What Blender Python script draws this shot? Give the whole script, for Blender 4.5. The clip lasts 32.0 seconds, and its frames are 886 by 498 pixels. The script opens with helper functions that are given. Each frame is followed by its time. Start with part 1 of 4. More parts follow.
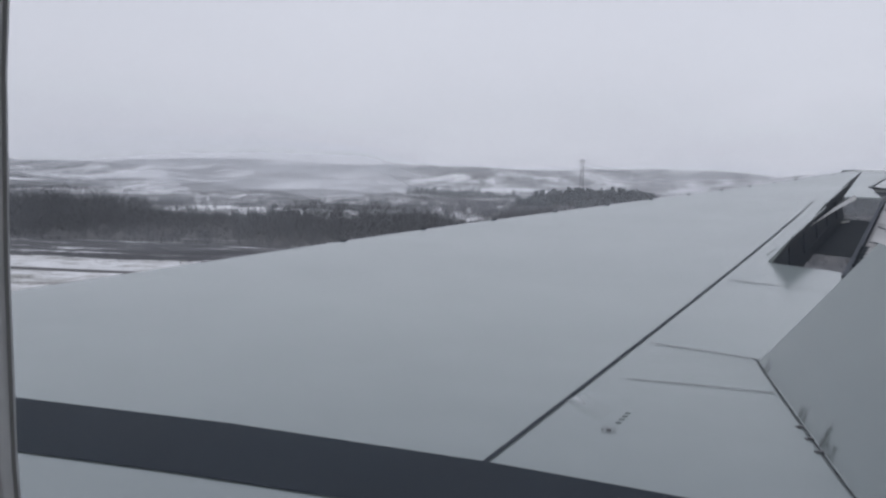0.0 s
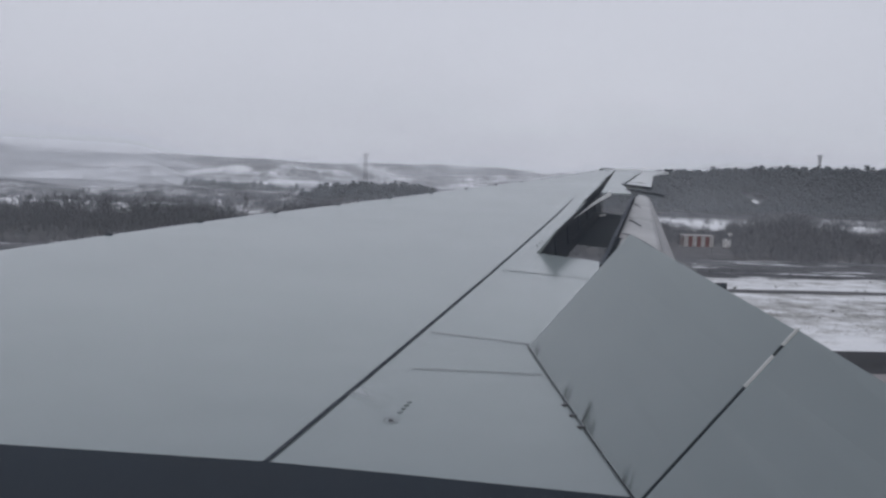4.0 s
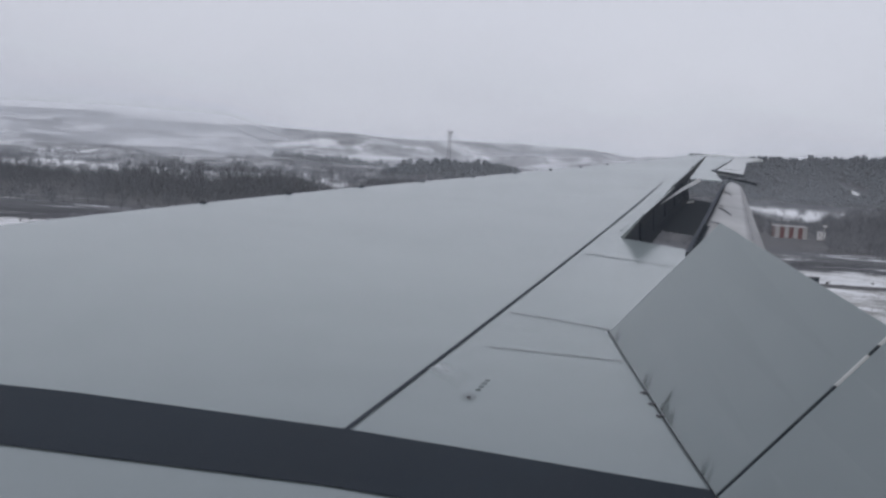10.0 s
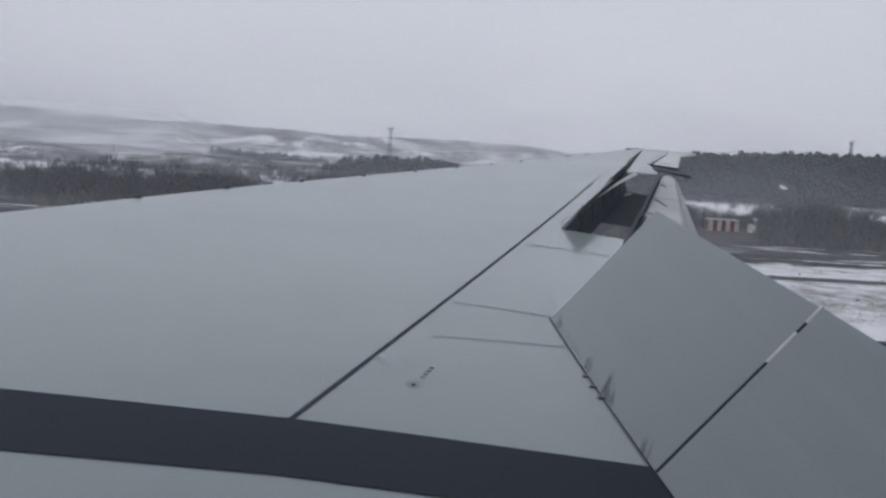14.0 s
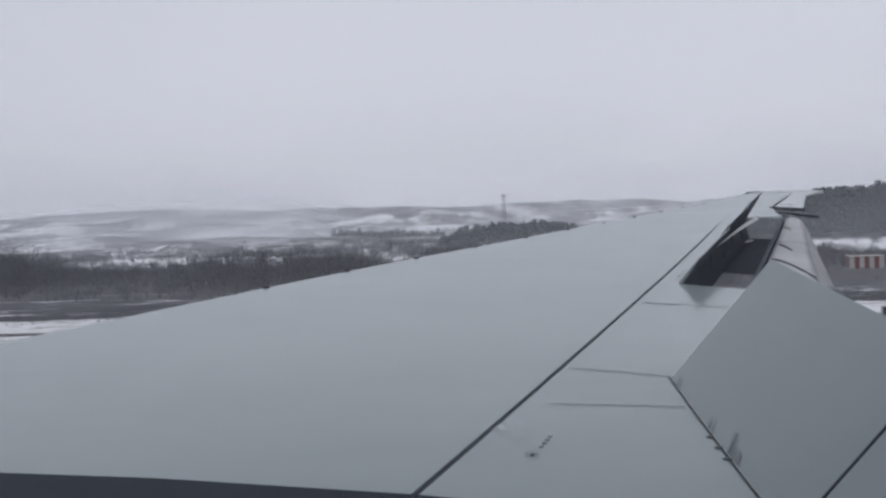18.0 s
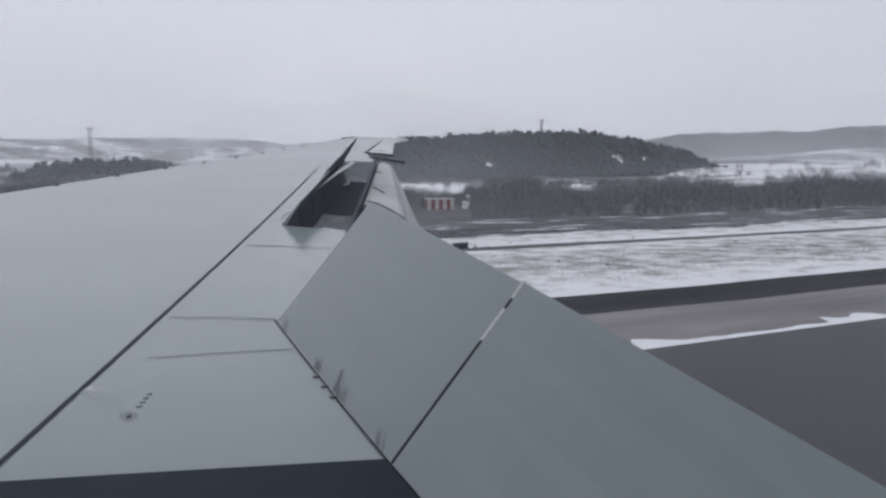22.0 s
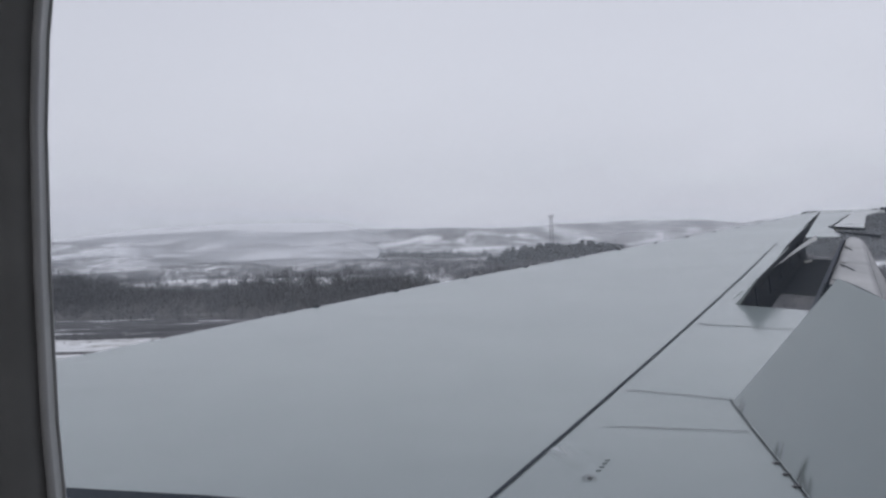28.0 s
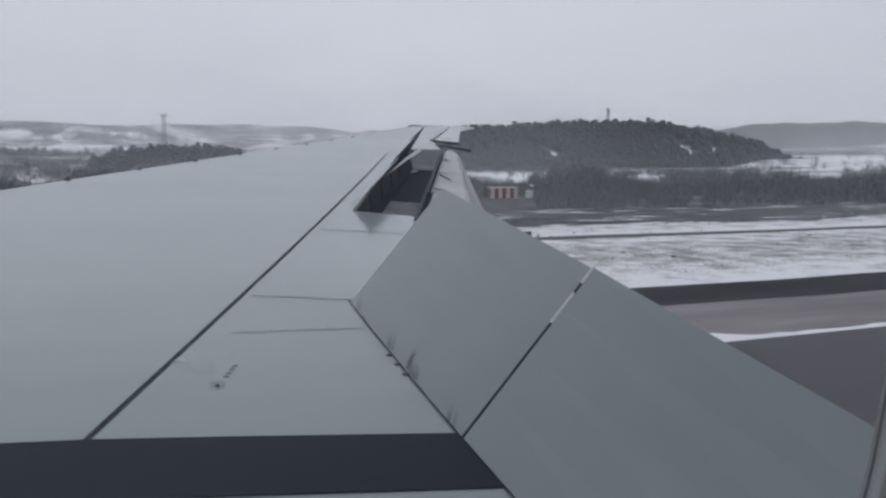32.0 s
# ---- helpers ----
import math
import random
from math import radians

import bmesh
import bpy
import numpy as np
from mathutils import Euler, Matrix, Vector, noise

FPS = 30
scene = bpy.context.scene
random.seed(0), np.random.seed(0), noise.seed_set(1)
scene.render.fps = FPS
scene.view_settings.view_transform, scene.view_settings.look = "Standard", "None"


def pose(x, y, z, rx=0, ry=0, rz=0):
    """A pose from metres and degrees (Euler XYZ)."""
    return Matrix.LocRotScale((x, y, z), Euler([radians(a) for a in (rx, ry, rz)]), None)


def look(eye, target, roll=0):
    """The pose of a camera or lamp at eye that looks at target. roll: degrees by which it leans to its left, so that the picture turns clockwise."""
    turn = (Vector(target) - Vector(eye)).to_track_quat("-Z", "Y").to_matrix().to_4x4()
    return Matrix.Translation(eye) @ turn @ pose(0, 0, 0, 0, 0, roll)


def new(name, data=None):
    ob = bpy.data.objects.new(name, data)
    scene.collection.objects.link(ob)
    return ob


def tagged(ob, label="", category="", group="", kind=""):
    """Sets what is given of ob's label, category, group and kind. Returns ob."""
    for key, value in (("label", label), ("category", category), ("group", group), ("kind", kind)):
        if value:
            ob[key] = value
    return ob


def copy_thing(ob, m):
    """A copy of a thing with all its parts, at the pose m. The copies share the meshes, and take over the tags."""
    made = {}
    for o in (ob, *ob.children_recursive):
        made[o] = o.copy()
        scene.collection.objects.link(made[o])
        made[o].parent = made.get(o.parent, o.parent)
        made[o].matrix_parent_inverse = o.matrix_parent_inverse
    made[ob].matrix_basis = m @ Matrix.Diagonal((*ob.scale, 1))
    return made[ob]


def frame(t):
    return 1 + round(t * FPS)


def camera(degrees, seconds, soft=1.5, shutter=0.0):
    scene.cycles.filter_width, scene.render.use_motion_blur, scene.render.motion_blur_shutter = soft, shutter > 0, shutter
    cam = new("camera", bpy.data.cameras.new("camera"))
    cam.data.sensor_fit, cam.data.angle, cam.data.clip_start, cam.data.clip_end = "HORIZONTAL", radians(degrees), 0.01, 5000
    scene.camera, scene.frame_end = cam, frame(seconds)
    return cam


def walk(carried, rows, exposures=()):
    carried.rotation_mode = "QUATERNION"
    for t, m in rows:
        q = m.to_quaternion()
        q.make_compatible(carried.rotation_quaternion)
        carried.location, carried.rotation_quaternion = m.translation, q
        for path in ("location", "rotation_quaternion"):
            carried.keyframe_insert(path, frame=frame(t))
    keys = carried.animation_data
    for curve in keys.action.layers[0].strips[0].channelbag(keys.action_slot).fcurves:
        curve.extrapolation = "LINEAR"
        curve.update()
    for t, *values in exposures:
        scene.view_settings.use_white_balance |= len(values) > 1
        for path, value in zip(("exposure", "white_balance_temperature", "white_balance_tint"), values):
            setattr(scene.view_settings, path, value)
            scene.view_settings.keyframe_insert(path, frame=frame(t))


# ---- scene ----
# ---------------------------------------------------------------- camera
cam = camera(59.3, 32.0, soft=2.6)
PATH = [
    (0.0, -0.0120, 0.0375, 5.2002, 8.17, -3.32, -1.53),
    (0.5, 0.0127, 0.0758, 5.2045, 6.63, -4.59, -1.05),
    (1.0, 0.0138, 0.0861, 5.2080, 4.43, -4.24, -0.62),
    (1.5, 0.0219, 0.0960, 5.2010, 1.28, -3.01, -0.12),
    (2.0, 0.0238, 0.0857, 5.1913, 0.74, -1.60, 0.34),
    (2.5, 0.0268, 0.0900, 5.1951, 0.58, -0.78, 0.47),
    (3.0, 0.0241, 0.0881, 5.1928, -1.09, 0.65, 0.96),
    (3.5, 0.0243, 0.1081, 5.1981, -2.92, -0.30, -0.37),
    (4.0, 0.0014, 0.0717, 5.1963, -7.59, -3.34, -1.98),
    (4.5, 0.0085, 0.1072, 5.1892, -13.89, -5.41, -2.89),
    (6.5, 0.0025, 0.0516, 5.1862, -14.05, -6.86, -3.54),
    (7.0, -0.0063, 0.0247, 5.1942, -11.85, -5.60, -4.78),
    (7.5, -0.0011, 0.0427, 5.1939, -8.07, -4.77, -5.04),
    (8.0, -0.0002, 0.0562, 5.2001, -5.70, -4.43, -4.29),
    (8.5, -0.0102, 0.0477, 5.2042, -1.77, -3.15, -3.53),
    (9.0, -0.0378, 0.0262, 5.2092, -0.36, -3.37, -3.80),
    (9.5, -0.0143, 0.0629, 5.2013, -0.71, -4.33, -3.37),
    (10.0, -0.0197, 0.0535, 5.1991, -1.56, -5.21, -3.98),
    (10.5, 0.0027, 0.0645, 5.1843, -2.22, -3.54, -2.62),
    (11.0, -0.0001, 0.0656, 5.1929, -2.37, -2.38, -2.99),
    (11.5, -0.0100, 0.0562, 5.1950, -2.52, -2.60, -3.47),
    (12.0, 0.0003, 0.0470, 5.1904, -3.02, -3.06, -2.04),
    (12.5, 0.0042, 0.0548, 5.1873, -4.65, -3.98, -1.37),
    (13.0, 0.0060, 0.0369, 5.1748, -6.13, -4.51, -0.59),
    (13.5, -0.0222, 0.0451, 5.1617, -4.69, -5.07, -3.37),
    (16.0, -0.0090, -0.0292, 5.2018, -11.18, -5.35, -1.00),
    (16.5, 0.0078, -0.0515, 5.2062, -2.35, -1.45, -0.72),
    (17.0, 0.0130, -0.0875, 5.2091, 4.27, 0.64, -0.10),
    (17.5, 0.0224, -0.0701, 5.1877, 3.82, 0.14, 0.72),
    (18.0, 0.0388, -0.0595, 5.2018, 2.70, -0.46, 1.61),
    (18.5, 0.0397, -0.0669, 5.2224, 1.83, -0.59, 2.23),
    (19.0, 0.0313, -0.0558, 5.2124, 1.59, -0.62, 2.01),
    (19.5, 0.0100, -0.0400, 5.2105, -0.78, -0.94, 1.06),
    (20.0, -0.0050, -0.0098, 5.2012, -13.70, -1.91, 2.15),
    (20.5, -0.0528, 0.0022, 5.1880, -25.50, -2.35, 0.72),
    (21.0, -0.0037, 0.0535, 5.2206, -28.32, -2.11, -0.43),
    (22.0, 0.0464, 0.0944, 5.1988, -26.04, -5.30, 0.43),
    (22.5, -0.0251, 0.0187, 5.1825, -21.72, -5.47, 0.27),
    (23.0, -0.0162, -0.0192, 5.1833, -14.09, -4.76, -0.06),
    (23.5, 0.0061, -0.0583, 5.2000, -3.66, -3.42, 0.07),
    (24.0, 0.0241, -0.0467, 5.1918, 1.29, -1.83, 1.16),
    (24.5, 0.0316, -0.0515, 5.2003, 2.10, -1.68, 2.09),
    (25.0, 0.0223, -0.0372, 5.1930, 2.04, -1.85, 1.70),
    (25.5, 0.0296, -0.0443, 5.1922, 2.60, -1.02, 1.92),
    (26.0, 0.0195, -0.0228, 5.1938, 3.52, -0.58, 1.74),
    (26.5, 0.0290, -0.0281, 5.1806, 4.71, 0.78, 2.52),
    (28.5, 0.0019, -0.0128, 5.1912, 6.33, 1.20, 1.34),
    (29.0, 0.0219, -0.0304, 5.2009, 4.72, -0.75, 1.04),
    (29.5, 0.0297, -0.0445, 5.1948, 2.62, 0.06, 1.72),
    (30.0, 0.0127, -0.0455, 5.2038, -0.95, -1.65, 0.79),
    (30.5, -0.0047, -0.0415, 5.1954, -4.18, -2.54, 0.38),
    (31.0, -0.0086, -0.0445, 5.2081, -7.34, -4.49, 0.38),
    (31.5, -0.0244, -0.0189, 5.1984, -15.24, -5.93, 0.17),
    (32.0, -0.0376, 0.0062, 5.1938, -21.39, -6.13, -0.17),
]
EXPOSURES = [(0, -0.02), (1, -0.06), (2, -0.28), (3, -0.42), (4, -0.18), (7, -0.04), (9, -0.19), (10, -0.08), (11, -0.31), (12, -0.1), (13, -0.15), (16, -0.17), (17, 0.0), (18, -0.1), (20, -0.2), (21, 0.0), (22, 0.0), (23, -0.12), (25, -0.1), (26, -0.14), (29, -0.02), (30, -0.14), (32, -0.12)]
walk(cam, [(t, pose(x, y, z, 90 + pitch, roll, yaw)) for t, x, y, z, yaw, pitch, roll in PATH], EXPOSURES)

# ---------------------------------------------------------------- world and light
SUN_AZ, SUN_EL = radians(200), radians(38)
world = bpy.data.worlds.new("overcast_sky")
scene.world = world
world.use_nodes = True
wn, wl = world.node_tree.nodes, world.node_tree.links
wn.clear()
w_out = wn.new("ShaderNodeOutputWorld")
w_bg = wn.new("ShaderNodeBackground")
w_sky = wn.new("ShaderNodeTexSky")
w_sky.sky_type, w_sky.sun_disc = "NISHITA", False
w_sky.sun_elevation, w_sky.sun_rotation = SUN_EL, SUN_AZ
w_sky.air_density, w_sky.dust_density = 1.0, 6.0
w_scale = wn.new("ShaderNodeMix")
w_scale.data_type, w_scale.blend_type = "RGBA", "MULTIPLY"
w_scale.inputs["Factor"].default_value = 1.0
w_scale.inputs["B"].default_value = (0.1, 0.1, 0.1, 1)
w_mix = wn.new("ShaderNodeMix")
w_mix.data_type = "RGBA"
w_mix.inputs["Factor"].default_value = 0.93
w_co = wn.new("ShaderNodeTexCoord")
w_map = wn.new("ShaderNodeMapping")
w_map.inputs["Scale"].default_value = (0.7, 0.7, 1.6)
w_noise = wn.new("ShaderNodeTexNoise")
w_noise.inputs["Scale"].default_value, w_noise.inputs["Detail"].default_value = 1.3, 1.5
w_ramp = wn.new("ShaderNodeValToRGB")
w_ramp.color_ramp.elements[0].position, w_ramp.color_ramp.elements[0].color = 0.3, (0.63, 0.65, 0.738, 1)
w_ramp.color_ramp.elements[1].position, w_ramp.color_ramp.elements[1].color = 0.72, (0.722, 0.74, 0.824, 1)
wl.new(w_co.outputs["Generated"], w_map.inputs["Vector"])
wl.new(w_map.outputs["Vector"], w_noise.inputs["Vector"])
wl.new(w_noise.outputs["Fac"], w_ramp.inputs["Fac"])
wl.new(w_sky.outputs["Color"], w_scale.inputs["A"])
wl.new(w_scale.outputs["Result"], w_mix.inputs["A"])
wl.new(w_ramp.outputs["Color"], w_mix.inputs["B"])
wl.new(w_mix.outputs["Result"], w_bg.inputs["Color"])
w_bg.inputs["Strength"].default_value = 1.0
wl.new(w_bg.outputs["Background"], w_out.inputs["Surface"])

sun_data = bpy.data.lights.new("sun", "SUN")
sun_data.energy, sun_data.angle, sun_data.color = 0.5, radians(30), (1.0, 0.96, 0.9)
sun = new("sun", sun_data)
sun.matrix_world = look((0, 0, 60), (0 - math.sin(SUN_AZ) * 40, 0 - math.cos(SUN_AZ) * 40, 60 - 40 * math.tan(SUN_EL)))


# ---------------------------------------------------------------- materials
def nodes_of(name):
    m = bpy.data.materials.new(name)
    m.use_nodes = True
    n, l = m.node_tree.nodes, m.node_tree.links
    return m, n, l, n["Principled BSDF"]


def noise_node(n, l, scale, detail=4.0, rough=0.55, stretch=(1, 1, 1), src="Object"):
    co = n.new("ShaderNodeTexCoord")
    mp = n.new("ShaderNodeMapping")
    mp.inputs["Scale"].default_value = stretch
    t = n.new("ShaderNodeTexNoise")
    t.inputs["Scale"].default_value, t.inputs["Detail"].default_value, t.inputs["Roughness"].default_value = scale, detail, rough
    l.new(co.outputs[src], mp.inputs["Vector"])
    l.new(mp.outputs["Vector"], t.inputs["Vector"])
    return t


def ramp_node(n, l, fac, stops):
    r = n.new("ShaderNodeValToRGB")
    e = r.color_ramp.elements
    while len(e) < len(stops):
        e.new(0.5)
    for k, (p, c) in zip(e, stops):
        k.position, k.color = p, (*c, 1) if len(c) == 3 else c
    l.new(fac, r.inputs["Fac"])
    return r


def mix_node(n, l, fac, a, b, blend="MIX"):
    m = n.new("ShaderNodeMix")
    m.data_type, m.blend_type = "RGBA", blend
    for sock, v in (("Factor", fac), ("A", a), ("B", b)):
        if isinstance(v, (int, float)):
            m.inputs[sock].default_value = v
        elif isinstance(v, tuple):
            m.inputs[sock].default_value = (*v, 1)
        else:
            l.new(v, m.inputs[sock])
    return m.outputs["Result"]


def bump_to(n, l, bsdf, height, strength, distance):
    b = n.new("ShaderNodeBump")
    b.inputs["Strength"].default_value, b.inputs["Distance"].default_value = strength, distance
    l.new(height, b.inputs["Height"])
    l.new(b.outputs["Normal"], bsdf.inputs["Normal"])


def surface(name, dark, light, scale, rough=0.5, metal=0.0, stretch=(1, 1, 1), fine=None, bump=0.0, spec=0.5, rough_var=0.1, grain=0.86):
    """A painted, stained or natural surface: broad blotches, fine grain, uneven gloss and relief."""
    m, n, l, p = nodes_of(name)
    big = noise_node(n, l, scale, 4, 0.6, stretch)
    small = noise_node(n, l, fine or scale * 14, 3, 0.6, stretch)
    base = ramp_node(n, l, big.outputs["Fac"], [(0.3, dark), (0.7, light)]).outputs["Color"]
    grain_mix = ramp_node(n, l, small.outputs["Fac"], [(0.25, (grain, grain, grain)), (0.75, (1, 1, 1))]).outputs["Color"]
    l.new(mix_node(n, l, 1.0, base, grain_mix, "MULTIPLY"), p.inputs["Base Color"])
    rr = n.new("ShaderNodeMapRange")
    rr.inputs["To Min"].default_value, rr.inputs["To Max"].default_value = rough - rough_var, rough + rough_var
    l.new(big.outputs["Fac"], rr.inputs["Value"])
    l.new(rr.outputs["Result"], p.inputs["Roughness"])
    p.inputs["Metallic"].default_value = metal
    p.inputs["Specular IOR Level"].default_value = spec
    if bump:
        bump_to(n, l, p, small.outputs["Fac"], 0.6, bump)
    return m


M_WING = surface("wing_grey_paint", (0.258, 0.303, 0.310), (0.303, 0.348, 0.353), 0.42, rough=0.24, stretch=(0.5, 1, 1), fine=5, spec=0.8, rough_var=0.05, grain=0.95)
M_PANEL_TOP = surface("glossy_panel_paint", (0.258, 0.303, 0.310), (0.303, 0.348, 0.353), 0.42, rough=0.17, stretch=(0.5, 1, 1), fine=5, spec=0.8, rough_var=0.03, grain=0.95)
M_SPOILER = surface("spoiler_grey_paint", (0.23, 0.267, 0.271), (0.264, 0.302, 0.306), 0.9, rough=0.36, fine=3, rough_var=0.04, grain=0.98)
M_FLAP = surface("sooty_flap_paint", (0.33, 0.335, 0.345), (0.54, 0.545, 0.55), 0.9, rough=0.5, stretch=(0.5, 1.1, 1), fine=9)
# aft flap and inboard aileron: darker than the fore flap
M_AFT = surface("darker_aft_flap_grey", (0.2, 0.205, 0.21), (0.30, 0.305, 0.31), 1.4, rough=0.5, stretch=(0.3, 2, 1), fine=10)
M_TIP = surface("pale_wingtip_paint", (0.45, 0.48, 0.49), (0.52, 0.55, 0.56), 0.8, rough=0.3, fine=9)
M_WALK = surface("dark_walkway_coating", (0.018, 0.027, 0.038), (0.026, 0.037, 0.05), 1.2, rough=0.72, fine=90, bump=0.001, spec=0.3)
M_SEAL = surface("dark_sealant_and_bay_shade", (0.03, 0.039, 0.05), (0.05, 0.062, 0.076), 3.0, rough=0.7, fine=40, spec=0.2)
M_LINE = surface("dark_panel_joint", (0.015, 0.018, 0.022), (0.03, 0.034, 0.04), 6.0, rough=0.8, spec=0.1)
# dark tone for the shade under the spoilers; also the sooty flap nose
M_CAVITY = surface("shade_and_soot_dark", (0.065, 0.077, 0.095), (0.10, 0.114, 0.135), 2.5, rough=0.7, fine=30, spec=0.1)
M_BRACKET = surface("pale_seal_and_lit_sliver", (0.62, 0.63, 0.62), (0.76, 0.77, 0.76), 4.0, rough=0.5)
M_PALEGREY = surface("grey_primer", (0.3, 0.31, 0.31), (0.42, 0.43, 0.43), 4.0, rough=0.6)
M_FAIRING = surface("fairing_grey_paint", (0.09, 0.095, 0.105), (0.14, 0.145, 0.155), 1.0, rough=0.45, fine=8)
M_HULL = surface("fuselage_white_paint", (0.6, 0.61, 0.62), (0.68, 0.69, 0.7), 0.5, rough=0.3, fine=8)
M_PANEL = surface("cabin_panel_plastic", (0.74, 0.73, 0.68), (0.80, 0.79, 0.74), 2.0, rough=0.6, fine=160, bump=0.0004)
M_RUBBER = surface("dark_window_rubber", (0.2, 0.2, 0.196), (0.26, 0.26, 0.255), 6.0, rough=0.85, fine=60, spec=0.08)
# worn rim, coloured pale for the outside light its edge catches
M_RIM = surface("worn_lit_window_rim", (0.36, 0.36, 0.36), (0.5, 0.5, 0.49), 8.0, rough=0.4, fine=60)
M_CARPET = surface("cabin_dark_lining", (0.05, 0.05, 0.055), (0.08, 0.08, 0.085), 3.0, rough=0.8, fine=80)
M_ASPHALT = surface("wet_asphalt", (0.022, 0.022, 0.025), (0.05, 0.049, 0.053), 0.2, rough=0.55, stretch=(0.15, 1.4, 1), fine=3.0, bump=0.004)
M_EDGE = surface("dark_edge_asphalt", (0.022, 0.024, 0.028), (0.062, 0.065, 0.072), 0.35, rough=0.85, stretch=(0.15, 1.4, 1), fine=3.0, bump=0.004, spec=0.15)
M_SHOULDER = surface("pale_shoulder_concrete", (0.14, 0.134, 0.14), (0.31, 0.29, 0.295), 0.3, rough=0.8, stretch=(0.2, 1.2, 1), fine=3.0, bump=0.004)
M_PATH = surface("service_road_gravel", (0.06, 0.061, 0.066), (0.1, 0.1, 0.106), 0.1, rough=0.8, stretch=(0.3, 1, 1), fine=4.0)
M_PINE = surface("dark_pine_needles", (0.052, 0.065, 0.077), (0.08, 0.095, 0.108), 0.06, rough=0.8, fine=0.7, spec=0.2)
M_BARK = surface("frosted_bark", (0.10, 0.10, 0.105), (0.16, 0.16, 0.168), 2.0, rough=0.9, fine=12)
M_TWIG = surface("bare_winter_twigs", (0.12, 0.127, 0.14), (0.21, 0.22, 0.238), 0.03, rough=0.9, fine=0.8, spec=0.2)
M_ALDER = surface("dark_alder_twigs", (0.10, 0.108, 0.12), (0.16, 0.17, 0.186), 0.04, rough=0.9, fine=0.8, spec=0.2)
M_BUSH = surface("bare_bush_twigs", (0.11, 0.117, 0.128), (0.18, 0.188, 0.203), 0.02, rough=0.9, fine=0.4, spec=0.2)
M_SCRUB = surface("frosty_scrub", (0.10, 0.106, 0.115), (0.18, 0.187, 0.2), 0.01, rough=0.9, fine=0.3, spec=0.2)
M_TOWER = surface("galvanised_lattice", (0.13, 0.135, 0.145), (0.19, 0.195, 0.205), 0.5, rough=0.6, metal=0.1)
M_REDPAINT = surface("faded_red_paint", (0.13, 0.05, 0.05), (0.17, 0.07, 0.07), 0.8, rough=0.6)
M_HUT = surface("weathered_hut_white", (0.32, 0.31, 0.31), (0.42, 0.41, 0.41), 1.2, rough=0.7)
M_WHITEPAINT = surface("chalky_white_paint", (0.68, 0.68, 0.68), (0.78, 0.78, 0.78), 0.8, rough=0.6)
M_LETTER = surface("faded_stencil_paint", (0.23, 0.262, 0.268), (0.275, 0.31, 0.316), 9.0, rough=0.5)


def snow_material(name, bare_dark, bare_light, cover, patch, stretch, softness=0.06, y_stops=None, mid=None):
    """Snow lying over bare ground: cover is the share of snow; y_stops gives (y, share) along the field's depth."""
    m, n, l, p = nodes_of(name)
    co = n.new("ShaderNodeTexCoord")
    a = noise_node(n, l, patch, 6, 0.62, stretch)
    b = noise_node(n, l, patch * 9, 4, 0.6, stretch)
    add = n.new("ShaderNodeMath")
    add.operation = "MULTIPLY_ADD"
    l.new(b.outputs["Fac"], add.inputs[0])
    add.inputs[1].default_value = 0.45
    l.new(a.outputs["Fac"], add.inputs[2])
    thr = n.new("ShaderNodeMath")
    thr.operation = "ADD"
    l.new(add.outputs[0], thr.inputs[0])
    if y_stops:
        sep = n.new("ShaderNodeSeparateXYZ")
        l.new(co.outputs["Object"], sep.inputs[0])
        mr = n.new("ShaderNodeMapRange")
        mr.inputs["From Min"].default_value, mr.inputs["From Max"].default_value = 0.0, 400.0
        l.new(sep.outputs["Y"], mr.inputs["Value"])
        rp = ramp_node(n, l, mr.outputs["Result"], [(yy / 400.0, (c, c, c)) for yy, c in y_stops])
        sub = n.new("ShaderNodeMath")
        sub.operation = "SUBTRACT"
        l.new(rp.outputs["Color"], sub.inputs[0])
        sub.inputs[1].default_value = 0.725
        l.new(sub.outputs[0], thr.inputs[1])
    else:
        thr.inputs[1].default_value = cover - 0.725
    mask = ramp_node(n, l, thr.outputs[0], [(0.5 - softness, (0, 0, 0)), (0.5 + softness, (1, 1, 1))]).outputs["Color"]
    tone = noise_node(n, l, patch * 2.3, 5, 0.6, stretch)
    bare = ramp_node(n, l, tone.outputs["Fac"], [(0.3, bare_dark), (0.7, bare_light)]).outputs["Color"]
    white = ramp_node(n, l, tone.outputs["Fac"], [(0.25, (0.66, 0.68, 0.71)), (0.75, (0.82, 0.83, 0.85))]).outputs["Color"]
    l.new(mix_node(n, l, mask, bare, white), p.inputs["Base Color"])
    p.inputs["Roughness"].default_value = 0.75
    p.inputs["Specular IOR Level"].default_value = 0.25
    bump_to(n, l, p, add.outputs[0], 0.5, 0.25)
    return m


M_GROUND = snow_material("patchy_snow_on_grass", (0.13, 0.13, 0.122), (0.28, 0.28, 0.262), 0.7, 0.55, (0.8, 0.9, 1.0), 0.14,
                         [(0, 0.78), (27.6, 0.76), (30.5, 0.62), (35, 0.51), (43, 0.50), (46.5, 0.60), (51, 0.64), (57, 0.56), (62, 0.49), (66, 0.45), (190, 0.45), (235, 0.8), (400, 0.8)])
M_HILLSIDE = snow_material("snowy_hillside", (0.08, 0.084, 0.09), (0.16, 0.166, 0.175), 0.47, 0.014, (1.0, 0.4, 1.0), 0.08)
M_HILL = snow_material("needle_litter_and_snow", (0.11, 0.12, 0.136), (0.15, 0.16, 0.178), 0.3, 0.02, (1, 1, 1), 0.06)
